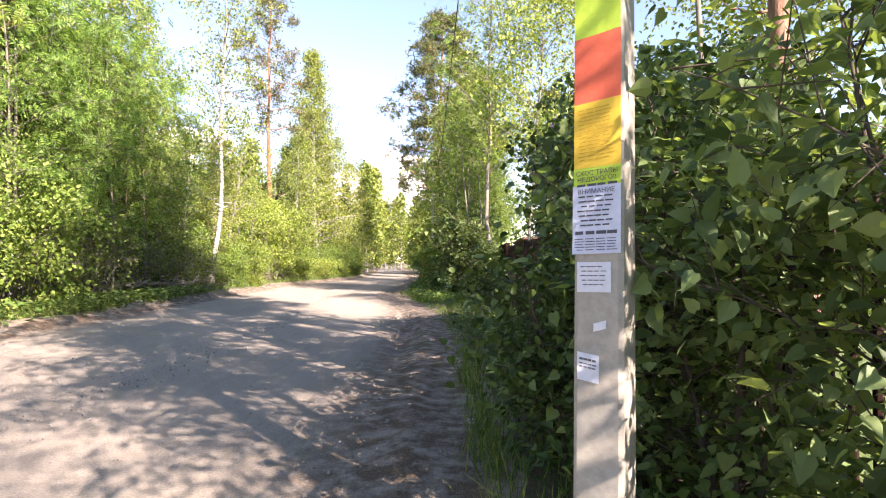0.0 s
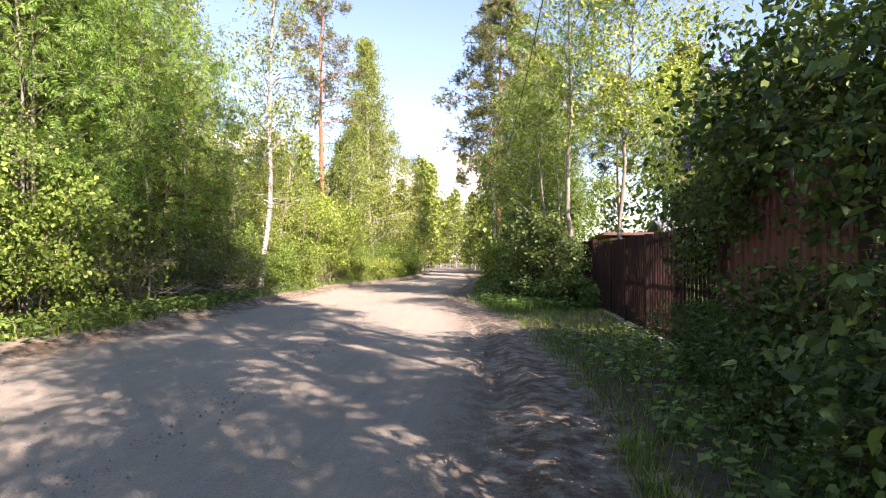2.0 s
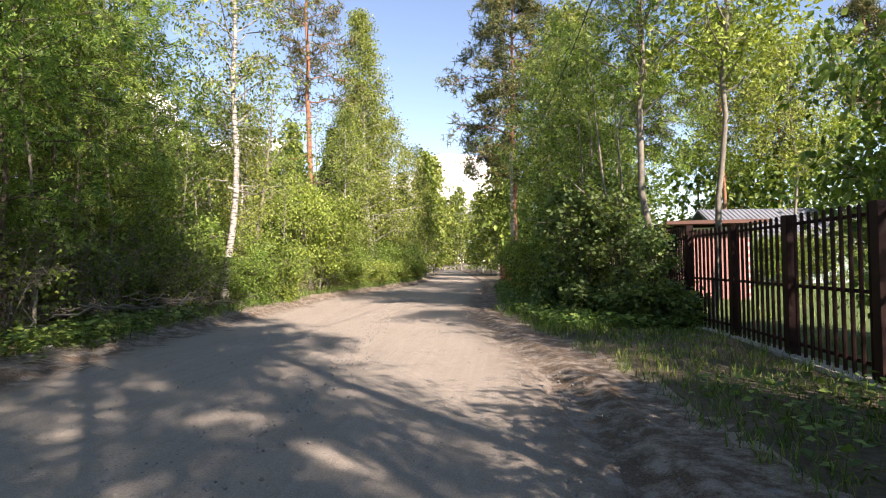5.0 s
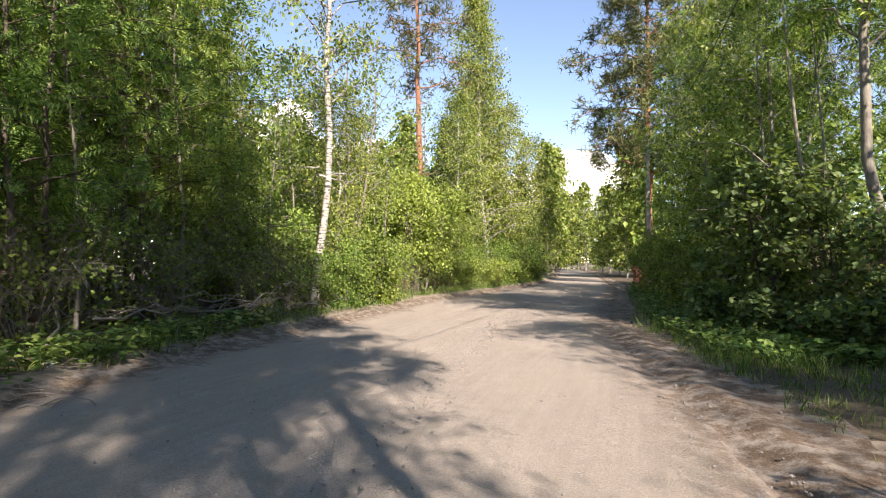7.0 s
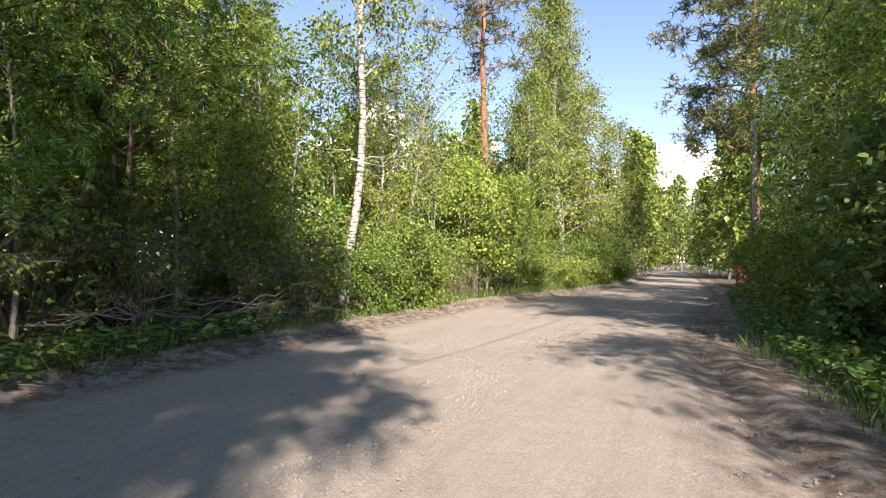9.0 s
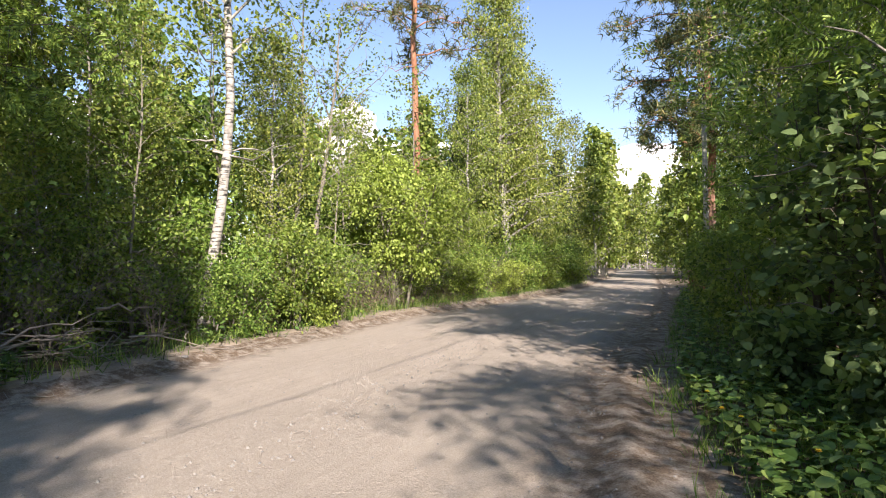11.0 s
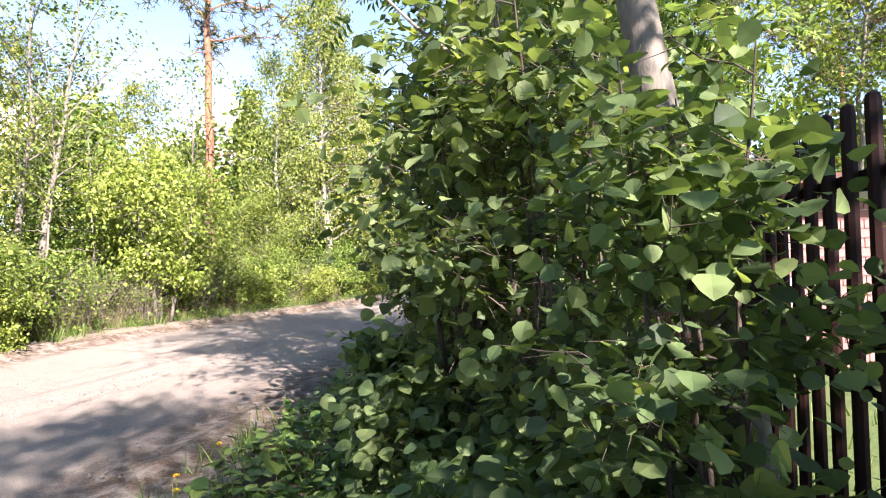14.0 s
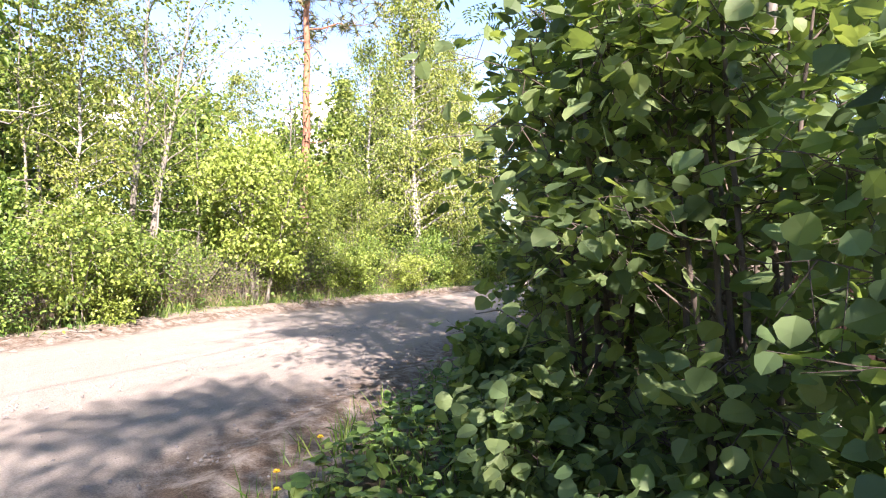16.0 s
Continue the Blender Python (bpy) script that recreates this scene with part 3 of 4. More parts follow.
# notices pasted on the near pole
PAPER = {}
for key, a, b in (("orange", (0.62, 0.10, 0.045), (0.70, 0.14, 0.07)), ("yellow", (0.62, 0.40, 0.03), (0.70, 0.47, 0.05)), ("green", (0.36, 0.52, 0.04), (0.42, 0.58, 0.06)),
                  ("white", (0.44, 0.48, 0.60), (0.60, 0.63, 0.72)), ("scrap", (0.52, 0.54, 0.60), (0.70, 0.71, 0.74)), ("ink", (0.05, 0.05, 0.06), (0.09, 0.09, 0.11)), ("dark_yellow", (0.42, 0.26, 0.02), (0.48, 0.30, 0.03))):
    PAPER[key] = rough_mat("paper_" + key, a, b, 9.0, 0.75, 0.25, 0.003)


def notice(mat, label, x0, x1, z0, z1, lines=(), words=(), slant=0.0, curl=0.0, layer=0, ink="ink"):
    """A sheet on the face of the near pole that looks down the road; x across the face, z up; lines of unreadable print as bars."""
    root = tagged(new("notice"), label, "notice", "notices on the pole")
    face_m = pose(POLE_NEAR[0], POLE_NEAR[1], 0, 0, 0, pole_turn)

    def depth(z):
        return -(0.172 + (0.13 - 0.172) * (z + 0.3) / 7.9) * 0.92 / 2 - 0.002 - 0.0015 * layer

    g = Geo()
    rg = np.random.default_rng(int(z0 * 1000) + int(x1 * 1000))
    nx, nz = 7, 9
    X, Z = np.meshgrid(np.linspace(x0, x1, nx), np.linspace(z0, z1, nz), indexing="ij")
    U = np.linspace(0, 1, nx)[:, None]
    V = np.linspace(0, 1, nz)[None]
    Zs = Z + slant * (U - 0.5) * (x1 - x0) * 1.0
    D = depth(Z) - 0.0018 * rg.random(X.shape) - curl * (np.clip(0.35 - V, 0, 1) * np.clip(0.6 - U, 0, 1)) * 0.3
    front = np.stack([X, D, Zs], -1).reshape(-1, 3)
    back = front + np.array([0, 0.0008, 0])
    i, j = np.meshgrid(np.arange(nx - 1), np.arange(nz - 1), indexing="ij")
    p = (i * nz + j).ravel()
    q = np.stack([p, p + nz, p + nz + 1, p + 1], -1)
    tr = np.vstack([q[:, [0, 1, 2]], q[:, [0, 2, 3]]])
    g.add(front, tr)
    g.add(back, tr[:, ::-1])
    part("sheet", g, PAPER[mat], root)
    for zc, xa, xb, hh in lines:
        b = Geo()
        w, h = x1 - x0, z1 - z0
        segs = np.linspace(xa, xb, 5)
        for s0, s1 in zip(segs, segs[1:]):
            s1 = s0 + (s1 - s0) * rg.uniform(0.75, 0.95)
            zz = z0 + zc * h
            d = depth(zz) - 0.0034
            sl = slant * w
            xa2, xb2 = x0 + s0 * w, x0 + s1 * w
            z_a, z_b = zz + sl * (s0 - 0.5), zz + sl * (s1 - 0.5)
            b.add([(xa2, d, z_a - hh * h / 2), (xb2, d, z_b - hh * h / 2), (xb2, d, z_b + hh * h / 2), (xa2, d, z_a + hh * h / 2)], [(0, 1, 2), (0, 2, 3)])
        part("print_line", b, PAPER[ink], root)
    for text, zc, size in words:
        cu = bpy.data.curves.new("lettering", "FONT")
        cu.body, cu.size, cu.align_x, cu.extrude = text, size, "CENTER", 0.0002
        cu.materials.append(PAPER["ink"])
        ob = new("lettering", cu)
        ob.parent = root
        zz = z0 + zc * (z1 - z0)
        ob.matrix_basis = pose((x0 + x1) / 2, depth(zz) - 0.0042, zz, 90, -math.degrees(math.atan(slant)), 0)
    root.matrix_basis = face_m
    return root


def print_rows(lo, hi, n, size, a=0.1, b=0.9):
    rg = np.random.default_rng(n)
    return [(z, a + 0.1 * rg.random(), b - 0.12 * rg.random(), size) for z in np.linspace(lo, hi, n)]


notice("green", "torn green paper notice pasted on concrete pole", -0.078, 0.074, 1.985, 2.20, slant=0.12, layer=0)
notice("orange", "faded orange paper notice pasted on concrete pole", -0.079, 0.075, 1.745, 1.985, slant=0.10, layer=0)
notice("yellow", "weathered yellow paper notice pasted on concrete pole", -0.079, 0.076, 1.535, 1.765, print_rows(0.18, 0.9, 15, 0.014, 0.06, 0.9), slant=0.09, layer=1, ink="dark_yellow")
notice("green", "green paper notice with printed words on concrete pole", -0.079, 0.077, 1.483, 1.548, [(0.12, 0.08, 0.95, 0.12)], [("СКОС ТРАВЫ", 0.62, 0.021), ("НЕДОРОГО!!", 0.30, 0.021)], slant=0.05, layer=2)
notice("white", "white paper notice with tear-off strips on concrete pole", -0.082, 0.077, 1.265, 1.488, print_rows(0.42, 0.84, 7, 0.022) + [(0.31, 0.06, 0.95, 0.05)] + [(z, 0.05, 0.95, 0.012) for z in (0.06, 0.1, 0.14, 0.18, 0.22)], [("ВНИМАНИЕ", 0.885, 0.0215)], slant=0.03, curl=0.05, layer=3)
notice("scrap", "torn crumpled white paper scrap on concrete pole", -0.068, 0.045, 1.14, 1.238, print_rows(0.25, 0.85, 5, 0.03), slant=0.02, layer=1)
notice("scrap", "small torn white paper scrap on concrete pole", -0.012, 0.03, 1.018, 1.045, slant=0.3, layer=1)
notice("scrap", "small white notice with torn strips on concrete pole", -0.066, 0.006, 0.85, 0.94, [(0.78, 0.1, 0.9, 0.08), (0.62, 0.1, 0.9, 0.05), (0.5, 0.1, 0.9, 0.05)], slant=-0.12, layer=1)

# ---- fences ----
FENCE_X = 2.25


def picket_fence(first, bays):
    root = tagged(new("picket_fence"), "dark brown steel picket fence on a concrete strip", "fence", "picket fences")
    z0 = 0.06
    posts = [first + 1.76 * k for k in range(bays + 1)]
    pg, wg = Geo(), Geo()
    box(pg, (-0.06, -0.06, -0.15), (0.06, 0.06, 1.82))
    box(pg, (-0.064, -0.064, 1.82), (0.064, 0.064, 1.832))
    post_me = pg.mesh("post", M_FENCE)
    sg = Geo()
    tube(sg, [(0, 0, 0.10), (0, 0, 1.80), (0, 0, 1.825), (0, 0, 1.836)], [0.0225, 0.0225, 0.019, 0.004], 8)
    slat_me = sg.mesh("slat", M_FENCE)
    rg_ = Geo()
    box(rg_, (0.021, 0.06, -0.02), (0.05, 1.70, 0.02))
    rail_me = rg_.mesh("rail", M_FENCE)
    base = Geo()
    box(base, (-0.16, -0.06, -0.2), (0.12, 1.69, 0.075))
    base_me = base.mesh("concrete_strip", M_CONCRETE)
    fx = lambda y: FENCE_X - 0.13 * min(1, max(0, (y - 16.4) / 1.7))
    fz = lambda y: z0 - 0.09 if y < 18.0 else z0 + 0.01
    for k, y in enumerate(posts):
        ob = part("post", post_me, None, root)
        ob.matrix_basis = pose(fx(y), y, fz(y))
        if k + 1 == len(posts):
            break
        for z in (1.60, 0.95, 0.24):
            part("rail", rail_me, None, root).matrix_basis = pose(fx(y), y, z + fz(y) + (0.12 if y < 18.0 and z > 1.5 else 0), 0, 0, 4.2 if 16 < y < 17 else 0)
        part("concrete_strip", base_me, None, root, "pale rough concrete strip").matrix_basis = pose(fx(y), y, 0.0, 0, 0, 4.2 if 16 < y < 17 else 0)
        for j in range(10):
            yy = y + 1.76 * (j + 1) / 11
            part("slat", slat_me, None, root).matrix_basis = pose(fx(yy), yy, fz(y) + 0.006 * math.sin(k * 9 + j * 5))


picket_fence(9.3, 12)
picket_fence(-9.25, 9)


def sheet_fence():
    root = tagged(new("sheet_metal_fence"), "solid dark red profiled sheet metal fence panel", "fence")
    pitch = 0.15
    pan = Geo()
    pr = [(0, 0), (0.0, 0.05), (0.02, 0.07), (0.02, 0.13), (0.0, 0.15)]
    n = 16
    for k in range(n):
        for (a, ya), (b, yb) in zip(pr, pr[1:]):
            p0, p1 = (a, k * pitch + ya), (b, k * pitch + yb)
            pan.add([(p0[0], p0[1], 0.03), (p1[0], p1[1], 0.03), (p1[0], p1[1], 2.15), (p0[0], p0[1], 2.15),
                     (p0[0] + 0.003, p0[1], 0.03), (p1[0] + 0.003, p1[1], 0.03), (p1[0] + 0.003, p1[1], 2.15), (p0[0] + 0.003, p0[1], 2.15)],
                    [(0, 1, 2), (0, 2, 3), (4, 6, 5), (4, 7, 6), (3, 2, 6), (3, 6, 7)])
    pan_me = pan.mesh("panel", M_REDSHEET)
    bm = bmesh.new()
    bm.from_mesh(pan_me)
    bmesh.ops.remove_doubles(bm, verts=bm.verts, dist=0.0005)
    bm.to_mesh(pan_me)
    bm.free()
    pg, rl = Geo(), Geo()
    box(pg, (0.01, -0.03, -0.2), (0.07, 0.03, 2.16))
    post_me = pg.mesh("post", M_FENCE)
    box(rl, (0.024, 0.03, -0.02), (0.05, 2.37, 0.02))
    rail_me = rl.mesh("rail", M_FENCE)
    for k in range(1):
        yy = 9.15 - 2.4 * (k + 1)
        part("panel", pan_me, None, root).matrix_basis = pose(FENCE_X + 0.02, yy, 0.02)
        part("post", post_me, None, root).matrix_basis = pose(FENCE_X + 0.025, yy, 0.02)
        for z in (0.5, 1.8):
            part("rail", rail_me, None, root).matrix_basis = pose(FENCE_X + 0.025, yy, z)


sheet_fence()

# ---- buildings in the yard ----


def brick_shed(x0, x1, y0, y1, h, side=True):
    root = tagged(new("shed"), "low pink brick shed with pale joints and brown roof edge", "shed", "brick sheds")
    core = Geo()
    box(core, (x0 + 0.03, y0 + 0.03, -0.1), (x1 - 0.03, y1 - 0.03, h + 0.1))
    wall = part("wall", core, M_JOINT, root, "pale mortar joints")
    bx, by = Geo(), Geo()
    box(bx, (0, 0, 0), (0.238, 0.028, 0.101))
    box(by, (0, 0, 0), (0.028, 0.238, 0.101))
    me_x, me_y = bx.mesh("brick", M_REDWALL), by.mesh("brick", M_REDWALL)
    for k in range(int(h / 0.115)):
        half = 0.125 * (k % 2)
        for j in range(int((x1 - x0 - 0.2) / 0.25)):
            part("brick", me_x, None, wall).matrix_basis = pose(x0 + 0.05 + half + 0.25 * j, y0 + 0.012, 0.03 + 0.115 * k)
        if side:
            for j in range(int((y1 - y0 - 0.2) / 0.25)):
                part("brick", me_y, None, wall).matrix_basis = pose(x0 + 0.012, y0 + 0.05 + half + 0.25 * j, 0.03 + 0.115 * k)
    rf = Geo()
    box(rf, (x0 - 0.35, y0 - 0.45, 0), (x1 + 0.3, y1 + 0.3, 0.10))
    rise = 0.021 * (y1 + 0.3)
    part("roof", rf, M_ROOFEDGE, root, "dark brown board roof edge").matrix_basis = pose(0, 0, h + 0.1 + rise, -1.2)


brick_shed(3.7, 5.9, 24.6, 28.0, 2.1)
brick_shed(4.6, 8.4, 11.2, 13.4, 2.0, False)


def house():
    root = tagged(new("house"), "single-storey house with pale siding and grey metal roof", "house")
    cx, cy, w, d, h = 11.6, 38.0, 5.4, 6.0, 2.25
    body = Geo()
    box(body, (-w / 2, -d / 2, -0.1), (w / 2, d / 2, h))
    part("wall", body, M_PALEWALL, root)
    rf = Geo()
    e, rise, t = 0.4, 1.75, 0.12
    xa, xb = -w / 2 - e, w / 2 + e
    ya, yb = -d / 2 - e, d / 2 + e
    for s, yy in ((1, ya), (-1, yb)):
        rf.add([(xa, yy, h - 0.15), (xb, yy, h - 0.15), (xb, 0, h + rise), (xa, 0, h + rise),
                (xa, yy, h - 0.15 - t), (xb, yy, h - 0.15 - t), (xb, 0, h + rise - t), (xa, 0, h + rise - t)],
               [(0, 1, 2), (0, 2, 3), (4, 6, 5), (4, 7, 6), (0, 4, 5), (0, 5, 1), (0, 3, 7), (0, 7, 4), (1, 5, 6), (1, 6, 2)])
    roof = part("roof", rf, M_ROOF, root)
    for k in range(26):
        rib = Geo()
        x = xa + 0.1 + k * (xb - xa - 0.2) / 25
        tube(rib, [(x, ya, h - 0.13), (x, 0, h + rise + 0.02)], [0.025, 0.025], 4)
        part("roof_rib", rib, M_ROOF, roof)
    gab = Geo()
    gab.add([(-w / 2, -d / 2, h), (-w / 2, d / 2, h), (-w / 2, 0, h + rise - 0.3), (w / 2, -d / 2, h), (w / 2, d / 2, h), (w / 2, 0, h + rise - 0.3)], [(0, 2, 1), (3, 4, 5)])
    part("gable", gab, M_PALEWALL, root)
    for x in (-1.5, 1.4):
        win = part("window", (lambda g: (box(g, (x - 0.6, -d / 2 - 0.05, 0.95), (x + 0.6, -d / 2 + 0.02, 2.05)), g)[1])(Geo()), M_WHITE, root, "white window frame")
        part("pane", (lambda g: (box(g, (x - 0.5, -d / 2 - 0.06, 1.05), (x + 0.5, -d / 2 - 0.052, 1.95)), g)[1])(Geo()), M_GLASS, win)
    root.matrix_basis = pose(cx, cy, -0.2, 0, 0, 8)


house()


def low_red_fence():
    root = tagged(new("board_fence"), "low faded red board fence at the road far off", "fence")
    bd, pg, rl = Geo(), Geo(), Geo()
    box(bd, (-0.045, -0.011, 0.08), (0.045, 0.011, 1.0))
    box(pg, (-0.05, 0.0, -0.2), (0.05, 0.09, 1.05))
    box(rl, (0.0, 0.012, -0.03), (1.5, 0.045, 0.03))
    bm_, pm_, rm_ = bd.mesh("board", M_REDBOARD), pg.mesh("post", M_REDBOARD), rl.mesh("rail", M_REDBOARD)
    for k in range(14):
        part("board", bm_, None, root).matrix_basis = pose(0.05 + 0.108 * k, 0, 0.01 * math.sin(k * 3.7))
    for x in (0.0, 1.5):
        part("post", pm_, None, root).matrix_basis = pose(x, 0.04, 0)
    for z in (0.3, 0.8):
        part("rail", rm_, None, root).matrix_basis = pose(0, 0, z)
    root.matrix_basis = pose(-1.62, 39.2, 0.05, 0, 0, 12)


low_red_fence()

# ---- trees ----
LEFT = "trees of the roadside wood"
BUSH = "roadside shrubs"

# named trees that stand out
t = make_tree(101, "birch", "tall birch with white black-marked trunk beside the road", "tree", 14.5, 0.105, M_BIRCHBARK, M_BIRCH, RHOMB, 0.105, 20, 44, 9, 0.36, 2.1, "oval", 0.55, 0.6, 0.20, lean=(0.1, 1.0), dead=5, group=LEFT, limbs_apart=True)
t.matrix_basis = at_pose(-9.15, 22.0, 0, 1, ground_z(-9.15, 22.0))
t = make_tree(102, "pine", "tall pine with orange upper trunk in the wood", "tree", 17.5, 0.17, M_PINEBARK, M_PINE, TUFT, 0.30, 10, 28, 7, 0.5, 2.5, "top", 0.15, 0.0, 0.22, lean=(-0.5, 0.8), dead=12, group=LEFT, limbs_apart=True)
t.matrix_basis = at_pose(-10.3, 32.4, 0, 1, ground_z(-10.3, 32.4))
t = make_tree(103, "birch", "dense tall birch with leaves hanging to the ground", "tree", 16.0, 0.16, M_BIRCHBARK, M_BIRCH, RHOMB, 0.12, 31, 90, 10, 0.14, 3.0, "cone", 0.35, 0.8, 0.30, group=LEFT, limbs_apart=True)
t.matrix_basis = at_pose(-9.1, 38.8, 0, 1, ground_z(-9.1, 38.8))
t = make_tree(104, "aspen", "slender grey forked aspen with sparse crown", "tree", 10.0, 0.13, M_GREYBARK, M_BROAD, RHOMB, 0.10, 11, 34, 6, 0.42, 1.7, "oval", 0.9, 0.1, 0.2, lean=(0.5, 0.4), stems=2, stem_spread=0.14, group=LEFT, limbs_apart=True)
t.matrix_basis = at_pose(-10.75, 26.7, 40, 1, ground_z(-10.75, 26.7))
t = make_tree(105, "hazel_bush", "domed yellow-green bush leaning over the sandy bank", "bush", 4.5, 0.10, M_GREYBARK, M_YELLOWG, RHOMB, 0.105, 32, 60, 7, 0.25, 1.75, "oval", 0.25, 0.5, 0.22, stems=4, stem_spread=0.25, group=BUSH, limbs_apart=True)
t.matrix_basis = at_pose(-8.9, 28.9, 0, 1, ground_z(-8.9, 28.9))
t = make_tree(106, "spruce", "dark young spruce among the birches", "tree", 8.5, 0.11, M_DARKBARK, M_SPRUCE, TUFT, 0.26, 11, 70, 6, 0.05, 1.8, "cone", -0.15, 0.2, 0.13, group=LEFT, limbs_apart=True)
t.matrix_basis = at_pose(-8.7, 46.8, 0, 0.9, ground_z(-8.7, 46.8))
spruce_o = t
t = make_tree(107, "pine", "large old pine with dark hanging boughs over the road", "tree", 21.0, 0.24, M_PINEBARK, M_PINE, TUFT, 0.40, 18, 56, 8, 0.30, 4.0, "top", 0.05, 0.1, 0.30, group="trees along the fence", limbs_apart=True)
t.matrix_basis = at_pose(-0.6, 44.5, 0, 1, ground_z(-0.6, 44.5))
pine_big = t
t = make_tree(108, "ash", "slim tree with pale grey trunk beside the fence", "tree", 11.5, 0.085, M_GREYBARK, M_ROWAN, PINNATE, 0.27, 6, 50, 6, 0.36, 2.4, "oval", 0.65, 0.15, 0.24, lean=(0.35, 0.3), wob=0.012, foot=(0.55, 0.05), foot_h=2.6, group="trees along the fence", limbs_apart=True)
t.matrix_basis = at_pose(1.36, 18.85, 0, 1, 0.03)
t = make_tree(109, "maple", "maple with bright yellow-green leaves inside the fence", "tree", 10.5, 0.07, M_GREYBARK, M_YELLOWG, RHOMB, 0.115, 26, 54, 8, 0.42, 2.7, "oval", 0.45, 0.3, 0.28, lean=(0.6, -0.2), wob=0.04, group="trees along the fence", limbs_apart=True)
t.matrix_basis = at_pose(2.75, 18.9, 0, 1, 0.03)
maple_o = t

# kinds that repeat
birch_a = make_tree(121, "birch", "young birch in light green leaf", "tree", 10.5, 0.085, M_BIRCHBARK, M_BIRCH, RHOMB, 0.112, 25, 52, 8, 0.16, 1.9, "oval", 0.5, 0.6, 0.25, group=LEFT)
birch_b = make_tree(122, "birch", "slender birch with sparse high crown", "tree", 12.5, 0.09, M_BIRCHBARK, M_BIRCH, RHOMB, 0.112, 25, 44, 9, 0.32, 1.9, "oval", 0.6, 0.6, 0.26, dead=4, group=LEFT)
alder_a = make_tree(123, "alder", "leafy young alder at the road's edge", "tree", 7.0, 0.07, M_GREYBARK, M_BROAD, RHOMB, 0.098, 29, 56, 8, 0.1, 1.9, "oval", 0.4, 0.3, 0.25, stems=3, stem_spread=0.2, group=LEFT)
rowan_b = make_tree(132, "rowan", "spreading rowan with drooping feathery leaves over the bank", "tree", 9.0, 0.085, M_DARKBARK, M_ROWAN, PINNATE, 0.27, 7, 58, 8, 0.26, 2.8, "oval", 0.12, 0.5, 0.24, stems=2, stem_spread=0.08, group=LEFT)
rowan_a = make_tree(124, "rowan", "rowan with feathery compound leaves", "tree", 7.5, 0.075, M_GREYBARK, M_ROWAN, PINNATE, 0.28, 6, 42, 6, 0.2, 2.2, "oval", 0.35, 0.35, 0.22, stems=2, stem_spread=0.12, group=LEFT)
pine_a = make_tree(125, "pine", "tall pine with bare lower trunk", "tree", 16.5, 0.15, M_PINEBARK, M_PINE, TUFT, 0.38, 13, 32, 7, 0.5, 2.4, "top", 0.15, 0.0, 0.28, dead=14, group=LEFT)
thin_a = make_tree(126, "sapling", "thin bare sapling trunk with few leaves", "tree", 8.0, 0.045, M_GREYBARK, M_BROAD, RHOMB, 0.12, 7, 26, 5, 0.45, 1.2, "oval", 0.7, 0.2, 0.2, dead=8, group=LEFT)
bush_a = make_tree(127, "bush", "light green leafy shrub at the road's edge", "bush", 2.6, 0.05, M_GREYBARK, M_BROAD, RHOMB, 0.10, 23, 48, 6, 0.04, 1.2, "oval", 0.45, 0.3, 0.19, stems=6, stem_spread=0.3, group=BUSH)
bush_b = make_tree(128, "bush", "low spreading shrub with small leaves", "bush", 1.5, 0.035, M_GREYBARK, M_YELLOWG, RHOMB, 0.095, 16, 48, 7, 0.04, 1.0, "oval", 0.5, 0.2, 0.15, stems=7, stem_spread=0.35, group=BUSH)
thicket = make_tree(131, "dead_shrub", "tangle of bare grey twigs with few leaves", "shrub", 1.7, 0.03, M_DEADWOOD, M_BROAD, RHOMB, 0.08, 3, 60, 7, 0.05, 1.0, "oval", 0.6, 0.1, 0.15, stems=8, stem_spread=0.3, group="bare shrubs under the trees")
far_a = make_tree(129, "birch", "birch far along the road", "tree", 11.0, 0.09, M_BIRCHBARK, M_BIRCH, RHOMB, 0.30, 11, 44, 7, 0.08, 2.1, "cone", 0.4, 0.5, 0.32, group="far trees")

plant_copies(birch_a, [(-11.9, 13.6, 0, 0.95),  (-9.8, 24.6, 200, 0.62), (-9.6, 35.2, 60, 0.85), (-8.7, 43.0, 280, 1.0), (-11.5, 19.6, 30, 1.0),
                       (-8.5, 47.6, 90, 0.9), (-13.2, 23.2, 90, 0.75), (-12.6, 9.0, 220, 1.0), (-13.2, 28.5, 20, 0.72), (-14.0, 33.5, 120, 0.75), (1.2, 29.5, 20, 1.05), (0.8, 35.2, 170, 1.05), (2.6, 40.0, 70, 1.0)])
plant_copies(birch_b, [(-12.8, 15.5, 0, 1.0), (-14.0, 20.0, 300, 0.95), (-10.4, 42.0, 50, 1.0), (-11.0, 46.0, 10, 1.05), (1.8, 33.0, 80, 1.0)])
plant_copies(alder_a, [(-9.0, 10.2, 0, 0.75), (-9.9, 19.9, 20, 0.62), (-10.3, 30.6, 200, 0.62), (-9.2, 34.2, 310, 0.65), (-8.2, 40.8, 70, 0.8),
                       (-12.2, 22.0, 240, 0.75), (-11.0, 36.5, 140, 0.8), (1.4, 23.9, 30, 0.85), (1.2, 27.0, 120, 0.9), (1.2, 32.0, 210, 0.8), (0.9, 38.8, 300, 0.65), (-8.8, 6.0, 200, 1.0), (-10.0, 2.0, 100, 1.2)])
plant_copies(rowan_b, [(-10.0, 15.4, 0, 1.0), (-10.6, 17.6, 70, 1.0), (-12.2, 16.4, 140, 1.15), (-9.9, 13.2, 210, 0.9), (-12.6, 19.2, 280, 1.0)])
